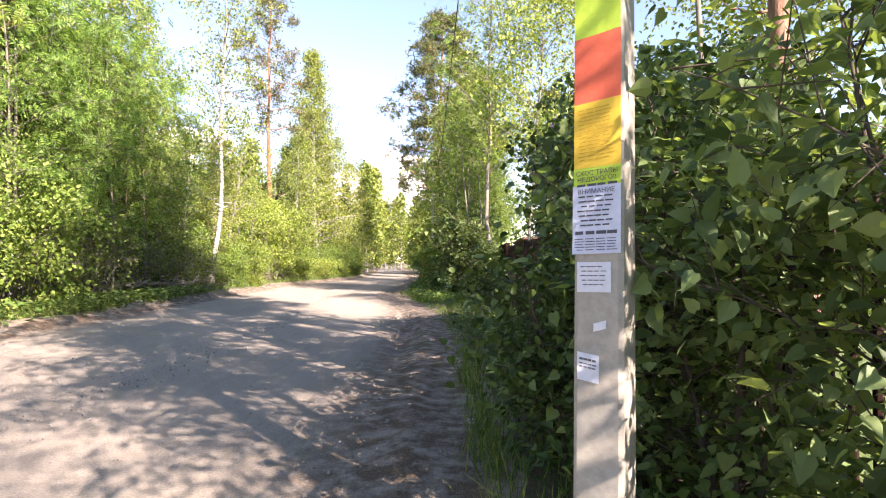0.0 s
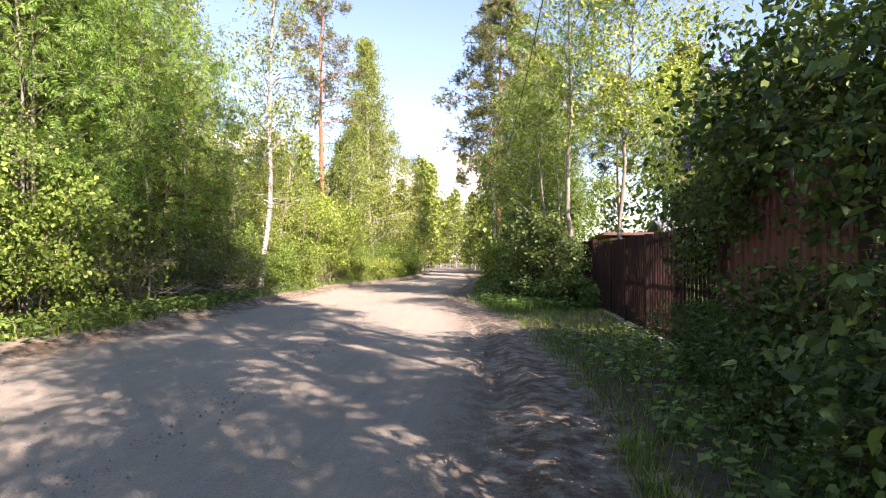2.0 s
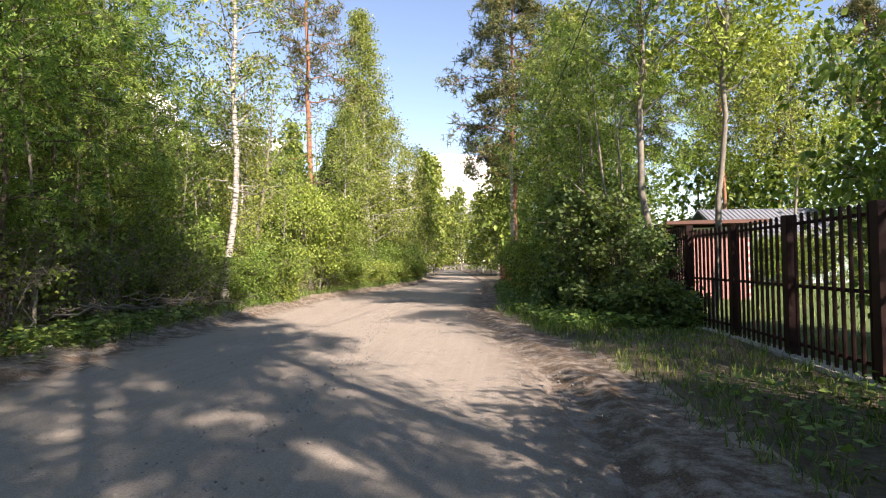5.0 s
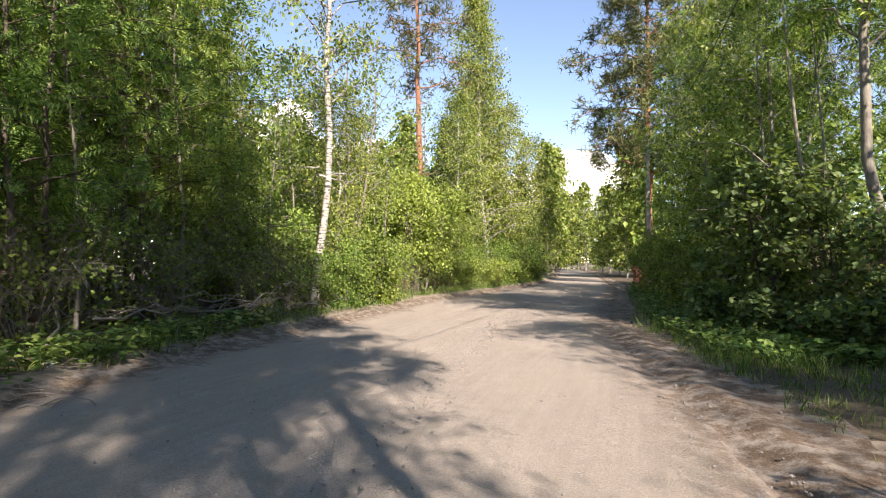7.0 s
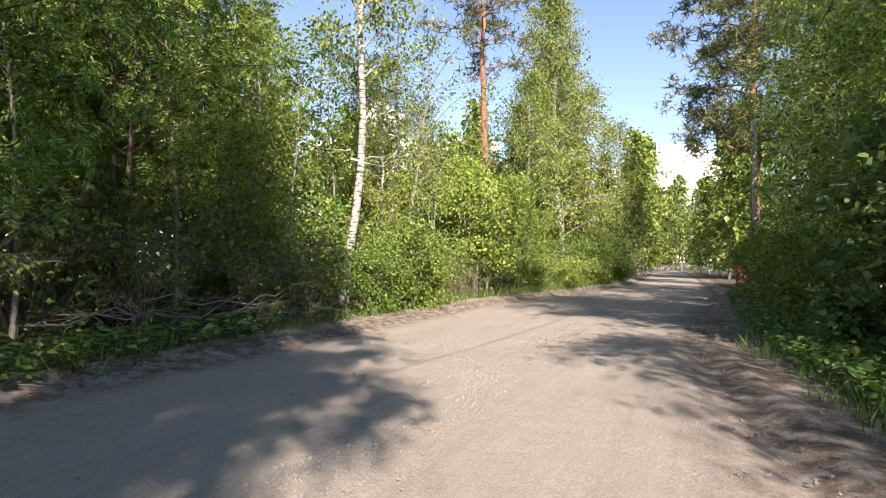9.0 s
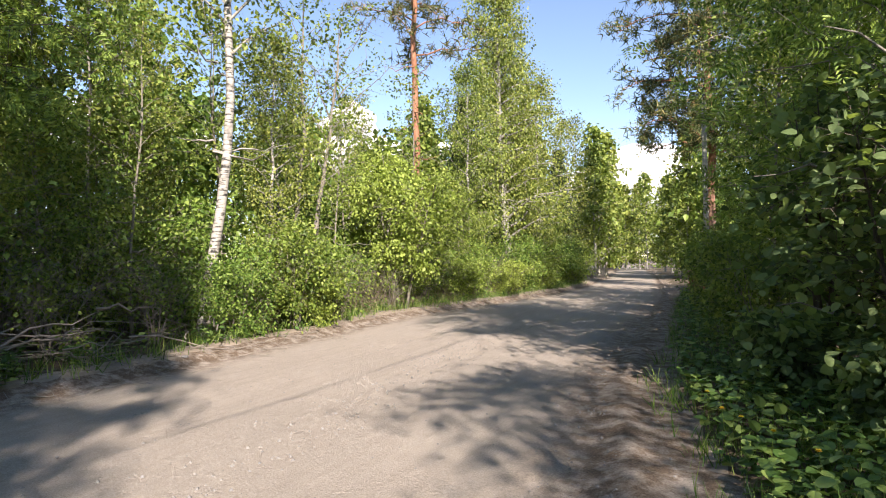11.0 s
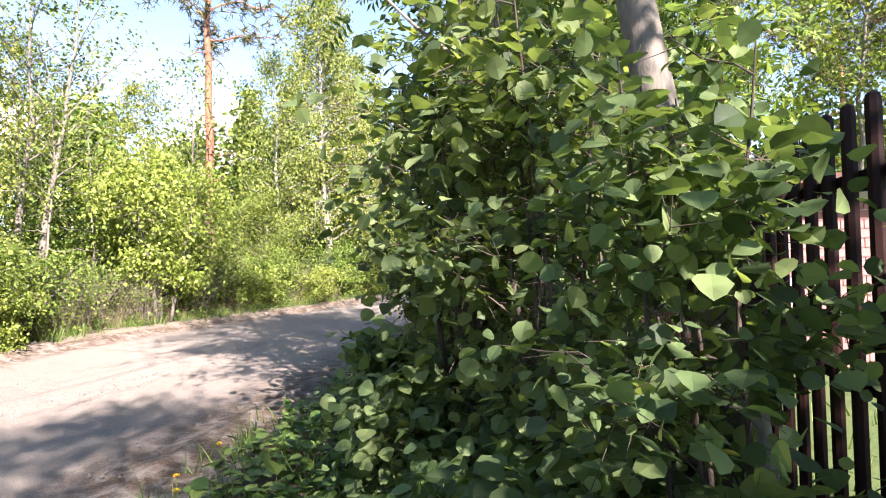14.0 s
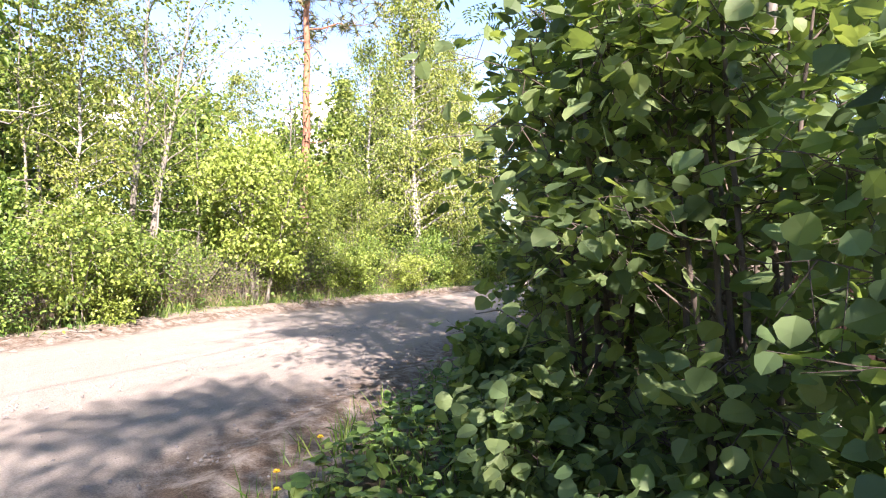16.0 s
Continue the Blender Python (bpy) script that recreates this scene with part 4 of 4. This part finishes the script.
plant_copies(rowan_a, [(-9.5, 12.6, 0, 1.05), (-9.2, 8.0, 200, 1.0), (1.2, 22.2, 60, 1.0), (1.0, 25.6, 10, 1.1), (1.0, 30.8, 140, 1.1), (-11.6, 11.0, 280, 1.1)])
plant_copies(pine_a, [(-13.0, 14.6, 0, 1.0), (-14.6, 17.0, 90, 1.05), (-10.4, 11.9, 60, 0.95), (-10.9, 13.4, 200, 1.0), (-19.5, 24.0, 140, 0.6), (-16.5, 12.0, 250, 1.05), (12.0, 44.0, 50, 1.0), (16.0, 46.0, 150, 0.9), (20.0, 42.0, 250, 1.0), (9.0, 50.0, 20, 1.0)])
plant_copies(thin_a, [(-9.3, 15.8, 0, 0.8), (-9.8, 18.4, 60, 0.9), (-10.4, 20.8, 120, 0.85), (-9.9, 21.2, 200, 0.7), (-11.4, 24.6, 10, 0.9), (-10.4, 28.2, 80, 0.8), (-9.6, 30.6, 160, 0.9), (-11.4, 33.2, 240, 0.8), (-12.0, 18.0, 300, 1.0), (-13.0, 21.4, 40, 1.0),
                      (-11.2, 13.6, 140, 1.0), (-12.4, 25.5, 30, 1.0), (-8.9, 25.6, 220, 0.6), (0.6, 20.6, 15, 0.75), (1.2, 24.2, 95, 0.9), (0.0, 25.0, 185, 0.85), (-9.9, 36.8, 75, 0.8), (-13.5, 16.6, 255, 1.0)])
plant_copies(bush_a, [(-8.3, 9.2, 0, 0.9), (-8.6, 11.6, 50, 1.0), (-8.5, 23.7, 150, 0.8), (-8.5, 22.1, 10, 0.6), (-9.2, 25.4, 200, 0.7), (-9.4, 31.6, 300, 0.7), (-8.9, 33.6, 20, 0.75), (-8.1, 37.2, 70, 0.85), (-8.0, 42.6, 120, 1.0), (-8.4, 46.0, 170, 1.0),
                      (-8.9, 49.0, 220, 1.0), (-0.2, 24.4, 40, 0.7), (-0.4, 27.2, 90, 0.75), (-0.5, 30.4, 140, 0.8), (-0.8, 34.0, 190, 0.75), (-0.9, 41.6, 240, 0.8), (-10.8, 23.0, 15, 0.95), (-11.2, 28.5, 65, 1.0), (-8.2, 6.4, 280, 1.0), (-8.0, 3.0, 10, 1.1), (-11.0, 21.0, 10, 0.8), (4.5, 15.4, 70, 1.25, 1.7), (8.2, 33.4, 30, 0.8), (9.6, 33.0, 130, 0.9), (11.2, 33.3, 230, 0.85), (12.8, 33.8, 310, 0.9), (6.6, 30.2, 60, 0.6)])
plant_copies(bush_b, [(-8.4, 24.2, 0, 0.7), (-8.6, 32.2, 120, 0.8), (-7.9, 35.0, 180, 0.75), (-7.6, 38.6, 240, 0.8), (-8.0, 8.0, 300, 0.8), (-8.0, 40.2, 30, 0.8), (-7.6, 45.0, 200, 1.0), (-9.3, 33.0, 30, 0.8), (-9.5, 29.9, 90, 0.6)])
plant_copies(thicket, [(-9.2, 15.0, 0, 1.0), (-9.9, 16.2, 50, 1.2), (-9.4, 17.6, 100, 1.0), (-10.2, 18.6, 150, 1.3), (-9.8, 20.2, 200, 1.0), (-9.4, 24.8, 250, 0.9), (-9.7, 26.4, 300, 0.9), (-9.8, 27.6, 20, 0.8), (-9.6, 29.6, 70, 0.9),
                       (-9.3, 30.8, 120, 0.9), (-9.8, 32.6, 170, 1.0), (-9.0, 36.4, 220, 1.0), (-10.4, 13.6, 270, 1.2), (-9.6, 11.0, 320, 1.0), (-10.9, 21.8, 10, 1.3), (-11.0, 17.4, 60, 1.4), (-10.6, 25.6, 110, 1.2), (-9.0, 19.4, 30, 0.9), (-9.3, 21.2, 75, 0.85), (-9.1, 23.4, 140, 0.8), (-9.0, 26.0, 200, 0.75), (-9.0, 28.2, 260, 0.7), (-8.9, 30.0, 310, 0.7), (-8.8, 31.6, 15, 0.75), (-8.7, 34.8, 95, 0.8), (-8.5, 38.0, 155, 0.8), (-10.3, 14.6, 215, 1.1), (-10.8, 19.6, 275, 1.3), (-10.4, 30.0, 335, 1.2), (-10.6, 34.6, 45, 1.2)])
plant_copies(far_a, [(-8.3, 60.5, 0, 1.05), (-8.7, 58, 60, 1.05), (-9.3, 63, 120, 1.0), (-10.0, 68, 180, 1.1), (-11.0, 74, 240, 1.05), (-12.0, 80, 300, 1.1), (-13.5, 88, 20, 1.2), (-2.2, 57, 90, 0.7), (-3.0, 65, 150, 0.7), (-4.2, 74, 210, 0.9),
                     (-5.5, 84, 330, 1.0), (-11.5, 97, 40, 1.1), (-14.5, 99, 100, 1.0), (-17.5, 96, 160, 1.2), (-8.5, 95, 80, 1.2), (-13.5, 104, 10, 1.2), (-10.5, 105, 200, 1.2), (-1.2, 60, 30, 1.2), (-2.4, 72, 70, 1.3), (-12.5, 48, 250, 1.1), (-13.5, 56, 220, 1.2), (-15, 64, 20, 1.2), (-15, 42, 60, 0.95)])
for k, (x, y, s) in enumerate([(-11.6, 40.0, 1.1)]):
    c = copy_thing(spruce_o, Matrix.Identity(4))
    c.matrix_basis = at_pose(x, y, k * 80, s, ground_z(x, y))
# trees in the yard behind the fence, which shade the road
for k, (x, y, s) in enumerate([(3.8, -8.5, 1.1), (6.2, 10.0, 0.88), (9.5, 6.0, 0.9), (3.0, 0.5, 0.88), (7.2, 31.5, 1.0), (9.0, 29.0, 0.9)]):
    c = copy_thing(maple_o, Matrix.Identity(4))
    c.matrix_basis = at_pose(x, y, 40 + k * 77, s, 0.03)
for k, (x, y, s) in enumerate([(3.6, 8.8, 0.5), (4.7, 14.6, 0.68)]):
    c = copy_thing(alder_a, Matrix.Identity(4))
    c.matrix_basis = at_pose(x, y, 60 + k * 90, s, 0.03)
c = copy_thing(pine_big, Matrix.Identity(4))
c.matrix_basis = at_pose(4.6, 0.4, 75, 0.62, 0.03, 0.85)
for k, (x, y, s, tall) in enumerate([(3.6, 5.6, 0.75, 1.0), (3.9, 3.0, 0.6, 1.1)]):
    c = copy_thing(pine_a, Matrix.Identity(4))
    c.matrix_basis = at_pose(x, y, 15 + k * 130, s, 0.03, tall)
c = copy_thing(maple_o, Matrix.Identity(4))
c.matrix_basis = at_pose(2.9, 5.3, 200, 0.5, 0.03, 1.0)
c = copy_thing(maple_o, Matrix.Identity(4))
c.matrix_basis = at_pose(2.9, -0.65, 310, 0.5, 0.03, 0.6)
dense = make_tree(130, "tree", "dense leafy tree deep in the wood", "tree", 9.0, 0.09, M_DARKBARK, M_BROAD, RHOMB, 0.42, 9, 38, 5, 0.02, 2.6, "oval", 0.3, 0.4, 0.5, group="far trees", limb_n=3)
spots = [(-16.0 - 2.2 * (k % 3) + 0.6 * math.sin(k * 3.1), -2 + 2.3 * k) for k in range(28)] + [(-23.5 + math.sin(k * 2.3), 6 + 3.0 * k) for k in range(14)] + [(-21 + 3.2 * k, 112 + 2 * math.sin(k)) for k in range(8)]
spots += [(4.5 + 4.0 * k, 52 + 3 * math.sin(k * 2)) for k in range(7)] + [(26 + 2 * math.sin(k), 8 + 6 * k) for k in range(7)] + [(-3.5 + 5 * k, -34) for k in range(4)] + [(16, 38), (19.5, 36), (22.5, 33), (17, 45), (25, 28), (14, 47), (0.5, 56), (0.0, 66), (-1.0, 78), (-3.0, 92)]
plant_copies(dense, [(x, y, 53 * k, (0.72 if x < -12 and 20 < y < 48 else 0.85) + 0.25 * ((k * 7) % 5) / 4) for k, (x, y) in enumerate(spots)])

# ---- shrubs beside the path, with leaves seen close ----
SHRUBS = "shrubs along the fence"
lilac = make_tree(141, "lilac_bush", "dense dark green lilac bush with purple blossom over the red fence", "bush", 3.9, 0.09, M_DARKBARK, M_LILAC, HEART, 0.08, 14, 66, 8, 0.46, 0.95, "oval", 0.4, 0.35, 0.17, stems=6, stem_spread=0.22, group=SHRUBS)
plant_copies(lilac, [(2.5, 8.3, 0, 0.95), (2.6, 6.9, 60, 0.95), (2.35, 5.3, 120, 0.85), (2.5, 9.7, 210, 0.75)])


def blossom():
    rg = np.random.default_rng(5)
    g = Geo()
    for k in range(9):
        th, h = rg.uniform(2.6, 5.0), rg.uniform(2.2, 3.2)
        rr = 0.95 * math.sin(math.pi * (0.12 + 0.8 * (h - 1.6) / 1.9)) ** 0.7 - 0.02
        c = np.array([2.5 + math.cos(th) * rr, 8.3 + math.sin(th) * rr, h])
        n = 110
        z = rg.random(n)
        a = rg.uniform(0, 6.28, n)
        r = 0.055 * (1 - z) ** 0.7 * rg.uniform(0.6, 1.0, n)
        at = c + np.stack([r * np.cos(a), r * np.sin(a), z * 0.2], -1)
        rand_leaves(g, RHOMB, at, rg.normal(size=(n, 3)), 0.026, rg, 0.0, 0.3, 1.4)
    ob = tagged(new("lilac_blossom", g.mesh("lilac_blossom", M_LILACFLOWER)), "purple flower clusters on the lilac bush", "flowers", kind="stuff")


blossom()
shrub_low = make_tree(142, "shrub", "broad-leaved light green shrub beside the concrete pole", "bush", 1.9, 0.05, M_DARKBARK, M_HAZEL, HEART, 0.08, 9, 66, 7, 0.04, 0.75, "oval", 0.4, 0.25, 0.17, stems=6, stem_spread=0.3, lift=1.2, group=SHRUBS)
plant_copies(shrub_low, [(1.75, 2.7, 20, 0.95), (2.0, 1.7, 90, 1.0, 1.2)])
# same kind of shrub as shrub_low; the darker leaf colour stands in for shade
shrub_shaded = make_tree(145, "shrub", "green shrub by the fence, shade put into its leaf colour", "bush", 1.9, 0.05, M_DARKBARK, M_LILAC, HEART, 0.075, 9, 60, 7, 0.04, 0.7, "oval", 0.4, 0.25, 0.16, stems=6, stem_spread=0.3, lift=1.1, group=SHRUBS)
plant_copies(shrub_shaded, [(1.1, 3.25, 0, 0.78), (1.95, 6.8, 170, 0.75), (1.95, 3.5, 60, 1.0, 1.5), (1.5, 4.3, 70, 0.75), (1.5, 5.3, 140, 0.5), (1.6, 6.5, 30, 0.45), (1.75, 7.5, 200, 0.45), (1.85, 8.5, 300, 0.5), (2.0, 4.9, 10, 1.0), (1.95, 9.3, 80, 0.5), (1.95, 5.8, 250, 0.55)])
hazel = make_tree(143, "hazel_bush", "hazel bush with large round leaves against the fence", "bush", 3.6, 0.07, M_DARKBARK, M_HAZEL, OVAL, 0.105, 5, 80, 7, 0.08, 0.75, "oval", 0.45, 0.45, 0.15, stems=8, stem_spread=0.2, lift=1.1, leaf_w=1.15, group=SHRUBS)
plant_copies(hazel, [(1.2, 19.5, 0, 0.85), (0.6, 20.4, 100, 0.9), (0.2, 22.2, 200, 1.05), (1.3, 21.0, 300, 1.05), (1.7, 18.5, 40, 0.62)])
hazel_low = make_tree(144, "hazel_bush", "low hazel shoots with large dull green leaves", "bush", 1.3, 0.035, M_DARKBARK, M_HAZEL, OVAL, 0.135, 6, 48, 6, 0.05, 0.55, "oval", 0.5, 0.45, 0.15, stems=7, stem_spread=0.3, lift=1.1, leaf_w=1.15, group=SHRUBS)
plant_copies(hazel_low, [(2.02, 17.75, 130, 0.5), (1.85, 18.15, 0, 0.6), (1.45, 18.3, 80, 0.7), (1.15, 18.45, 50, 0.62), (1.0, 18.8, 160, 0.55), (0.35, 19.7, 240, 0.6), (-0.2, 21.3, 320, 0.7)])


def leaning_sapling():
    """A pale bare stem that leans over the hazel, with one long side branch."""
    rg = np.random.default_rng(77)
    root = tagged(new("sapling"), "pale grey leaning sapling with a long bare side branch", "tree", SHRUBS)
    stem, side, second, crown = Geo(), Geo(), Geo(), Geo()
    tube(stem, [(1.22, 20.0, -0.1), (1.12, 19.95, 1.0), (0.98, 19.85, 2.1), (0.84, 19.75, 3.1), (0.7, 19.65, 4.4), (0.62, 19.6, 5.6)], [0.042, 0.036, 0.032, 0.028, 0.02, 0.008], 8)
    tube(side, [(0.96, 19.84, 2.2), (0.72, 19.8, 2.52), (0.42, 19.78, 2.78), (0.12, 19.78, 3.1), (-0.1, 19.8, 3.2)], [0.016, 0.014, 0.011, 0.008, 0.004], 6)
    tube(second, [(1.5, 20.6, -0.1), (1.42, 20.5, 1.6), (1.36, 20.4, 3.2), (1.2, 20.3, 5.2)], [0.035, 0.03, 0.024, 0.012], 7)
    for p, q, n in (((0.12, 19.78, 3.1), (-0.3, 19.9, 3.3), 26), ((0.7, 19.65, 4.4), (0.3, 19.4, 5.0), 60), ((0.62, 19.6, 5.6), (0.9, 19.8, 5.9), 60), ((1.2, 20.3, 5.2), (1.0, 20.1, 5.8), 60)):
        p, q = np.array(p), np.array(q)
        at = p + (q - p) * rg.random((n, 1)) + rg.normal(size=(n, 3)) * 0.12
        rand_leaves(crown, PINNATE, at, np.repeat([q - p], n, 0), 0.16, rg)
    part("trunk", stem, M_GREYBARK, root, "", True)
    part("limb", side, M_GREYBARK, root, "", True)
    part("trunk", second, M_GREYBARK, root, "", True)
    part("crown", crown, M_ROWAN, root)


leaning_sapling()


def flat_stone(x, y, s, k):
    bm = bmesh.new()
    bmesh.ops.create_icosphere(bm, subdivisions=2, radius=1.0)
    for v in bm.verts:
        v.co *= 1 + 0.25 * noise.noise(v.co * 1.7 + Vector((k * 3.1, 0, 0)))
        v.co = Vector((v.co.x * s, v.co.y * s * 0.7, v.co.z * s * 0.4))
    me = bpy.data.meshes.new("stone")
    bm.to_mesh(me)
    bm.free()
    me.materials.append(M_CONCRETE if k == 0 else M_STONE)
    ob = tagged(new("stone", me), "pale flat stone lying at the road's edge", "stone", "stones at the road's edge")
    ob.location = (x, y, ground_z(x, y) + s * 0.22)


for k, (x, y, s) in enumerate([(-7.6, 14.2, 0.10), (-7.3, 16.4, 0.05), (-6.9, 12.6, 0.045), (0.15, 10.3, 0.05), (-0.15, 12.7, 0.06), (-7.7, 20.4, 0.06)]):
    flat_stone(x, y, s, k)

# ---- verge plants ----
blades(31, 14000, right_verge(2.0, 19.5, 0.15, 2.2), 0.12, 0.010 / 0.12, "verge_grass", M_GRASS, "short green grass on the verge by the fence")
blades(32, 900, right_verge(1.8, 6.5, 0.10, 0.7, 12), 0.24, 0.009 / 0.27, "tall_verge_grass", M_GRASS, "tall grass tufts at the road's edge")
blades(33, 6500, right_verge(16.5, 36.0, 0.05, 0.4, 8), 0.24, 0.010 / 0.24, "verge_grass", M_GRASS, "green grass along the road's edge under the bushes")
blades(34, 8000, left_verge(5.0, 48.0, 0.35, 1.6, 10), 0.26, 0.012 / 0.26, "bank_grass", M_GRASS, "grass tufts on the sandy bank")
blades(35, 3500, left_verge(22.0, 38.0, 0.9, 2.5, 6), 0.55, 0.008 / 0.55, "dry_stalks", M_DRYGRASS, "dry brown stalks under the trees")
blades(36, 9000, lambda rg, n: (rg.uniform(2.5, 12, n), rg.uniform(9, 34, n)), 0.14, 0.015 / 0.14, "lawn_grass", M_GRASS, "sunlit lawn grass in the yard")


def herbs(seed, n, xy, size, height, name, label, shape=RHOMB):
    rg = np.random.default_rng(seed)
    x, y = xy(rg, n)
    at = np.stack([x, y, ground_z(x, y) + height * rg.random(n) ** 0.7], -1)
    g = Geo()
    along = rg.normal(size=(n, 3)) * np.array([1, 1, 0.25])
    up = rg.normal(size=(n, 3)) * 0.3 + np.array([0, 0, 1.0])
    leaves(g, shape, at, along, up, size * rg.uniform(0.6, 1.3, n))
    stuff(name, g, M_HERB, label, "plants")


herbs(41, 5200, left_verge(5.0, 18.5, 0.25, 2.2, 8), 0.11, 0.32, "herb_cover", "broad-leaved green herbs on the bank")
herbs(42, 2600, left_verge(18.5, 48.0, 0.5, 2.6, 8), 0.10, 0.3, "herb_cover", "scattered green herbs under the trees")
herbs(43, 5200, lambda rg, n: (lambda y: (road_edges(y)[1] + 0.35 + (1.9 - road_edges(y)[1]) * rg.random(n), y))(rg.uniform(17.3, 22.5, n)), 0.085, 0.22, "ground_elder", "low leafy ground cover under the hazel", OVAL)
herbs(44, 3000, lambda rg, n: (lambda y: (road_edges(y)[1] + 0.2 + 1.6 * rg.random(n), y))(rg.uniform(22, 38, n)), 0.10, 0.3, "herb_cover", "green herbs along the shaded verge")
herbs(45, 2400, right_verge(2.0, 12.5, 0.5, 2.1, 6), 0.09, 0.22, "herb_cover", "leafy herbs among the verge grass")


def dandelion(x, y, h, k):
    root = tagged(new("dandelion"), "yellow dandelion on a thin stalk in the verge", "flower", "dandelions")
    s, f = Geo(), Geo()
    tube(s, [(0, 0, -0.02), (0.01, 0.0, h * 0.6), (0.02, 0.01, h)], [0.003, 0.0025, 0.002], 4)
    n = 26
    a = np.linspace(0, 6.28 * 2, n, endpoint=False)
    at = np.repeat([[0.02, 0.01, h]], n, 0)
    along = np.stack([np.cos(a), np.sin(a), np.where(np.arange(n) < n / 2, 0.35, 1.0)], -1)
    leaves(f, RHOMB, at, along, np.repeat([[0, 0, 1.0]], n, 0), 0.022)
    part("stalk", s, M_GRASS, root)
    part("flower_head", f, M_YELLOWFLOWER, root)
    root.matrix_basis = pose(x, y, ground_z(x, y), 0, 0, k * 50)
    return root


for k, (x, y, h) in enumerate([(0.05, 18.9, 0.26), (-0.75, 19.2, 0.28), (-0.85, 19.35, 0.3), (-0.35, 18.6, 0.25), (-0.95, 19.9, 0.3), (0.55, 18.2, 0.24), (-0.6, 18.8, 0.3)]):
    dandelion(x, y, h, k)


def brush_pile():
    root = tagged(new("brush_pile"), "heap of grey dead branches on the bank", "branches")
    rg = np.random.default_rng(55)
    for k in range(70):
        c = np.array([-8.9 + rg.normal() * 0.55, 18.6 + rg.normal() * 1.5, 0.16 + abs(rg.normal()) * 0.22])
        th = rg.uniform(0, 3.14)
        ll = rg.uniform(0.5, 2.3)
        d = np.array([math.cos(th), math.sin(th), rg.normal() * 0.12]) * ll / 2
        g = Geo()
        tube(g, bent(rg, c - d, c + d, 0.03, 0.06, 7), np.linspace(0.008 + 0.014 * rg.random(), 0.004, 7), 5)
        part("stick", g, M_DEADWOOD, root, smooth=True)


brush_pile()


def bank_litter():
    """Short dead twigs strewn along the sandy bank and the road's edge."""
    rg = np.random.default_rng(61)
    g = Geo()
    for k in range(520):
        y = rg.uniform(13, 40)
        x = road_edges(y)[0] + rg.normal() * 0.35 - 0.25
        th, ll = rg.uniform(0, 6.28), rg.uniform(0.12, 0.6)
        c = np.array([x, y, ground_z(x, y) + 0.03])
        d = np.array([math.cos(th), math.sin(th), rg.normal() * 0.12]) * ll / 2
        tube(g, bent(rg, c - d, c + d, 0.02, 0.1, 4), np.linspace(0.004 + 0.006 * rg.random(), 0.002, 4), 4)
    stuff("twig_litter", g, M_DEADWOOD, "dead twigs strewn along the sandy bank", "twigs")


bank_litter()


def wire_fence():
    root = tagged(new("wire_mesh_fence"), "old rusty wire mesh fence leaning among the bushes", "fence")
    g = Geo()
    y0, y1, h = 26.0, 31.0, 1.05
    n = 44
    for k in range(n + 12):
        for s in (1, -1):
            a = y0 + (k - 6) * (y1 - y0) / n
            p, q = a, a + s * h * 0.8
            za, zb = 0.0, h
            if q > y1:
                zb = h * (y1 - p) / (q - p) if q != p else h
                q = y1
            if q < y0:
                zb = h * (y0 - p) / (q - p)
                q = y0
            if p < y0 or p > y1 or zb <= 0.05:
                continue
            tube(g, [(0, p, za), (0.02, (p + q) / 2, (za + zb) / 2), (0.05, q, zb)], [0.0035] * 3, 3)
    part("mesh", g, M_WIRE, root)
    for y in (26.0, 28.5, 31.0):
        pg = Geo()
        tube(pg, [(0, y, -0.3), (0.0, y, 1.25)], [0.03, 0.03], 6)
        part("post", pg, M_DEADWOOD, root)
    root.matrix_basis = pose(-9.15, 0, 0.17, 0, 2, 0)


wire_fence()


# ---- clouds ----
def cloud(seed, x, y, z, wide, high):
    rg = np.random.default_rng(seed)
    bm = bmesh.new()
    for k in range(26):
        u = rg.normal() * 0.42
        r = high * rg.uniform(0.25, 0.5) * math.exp(-u * u)
        m = Matrix.Translation((u * wide, rg.normal() * 0.2 * wide, abs(rg.normal()) * high * 0.35)) @ Matrix.Diagonal((r * 1.7, r * 1.4, r, 1))
        bmesh.ops.create_icosphere(bm, subdivisions=3, radius=1.0, matrix=m)
    for v in bm.verts:
        v.co += v.normal * noise.noise(v.co * (3.0 / high)) * high * 0.12
    me = bpy.data.meshes.new("cloud")
    bm.to_mesh(me)
    bm.free()
    me.materials.append(M_CLOUD)
    me.polygons.foreach_set("use_smooth", np.ones(len(me.polygons), dtype=bool))
    ob = tagged(new("cloud", me), "white summer cloud low over the trees", "cloud", kind="structure")
    ob.location = (x, y, z)


cloud(1, -170, 1500, 130, 260, 130)
cloud(2, -760, 1100, 200, 300, 120)
cloud(3, -1150, 800, 220, 260, 120)
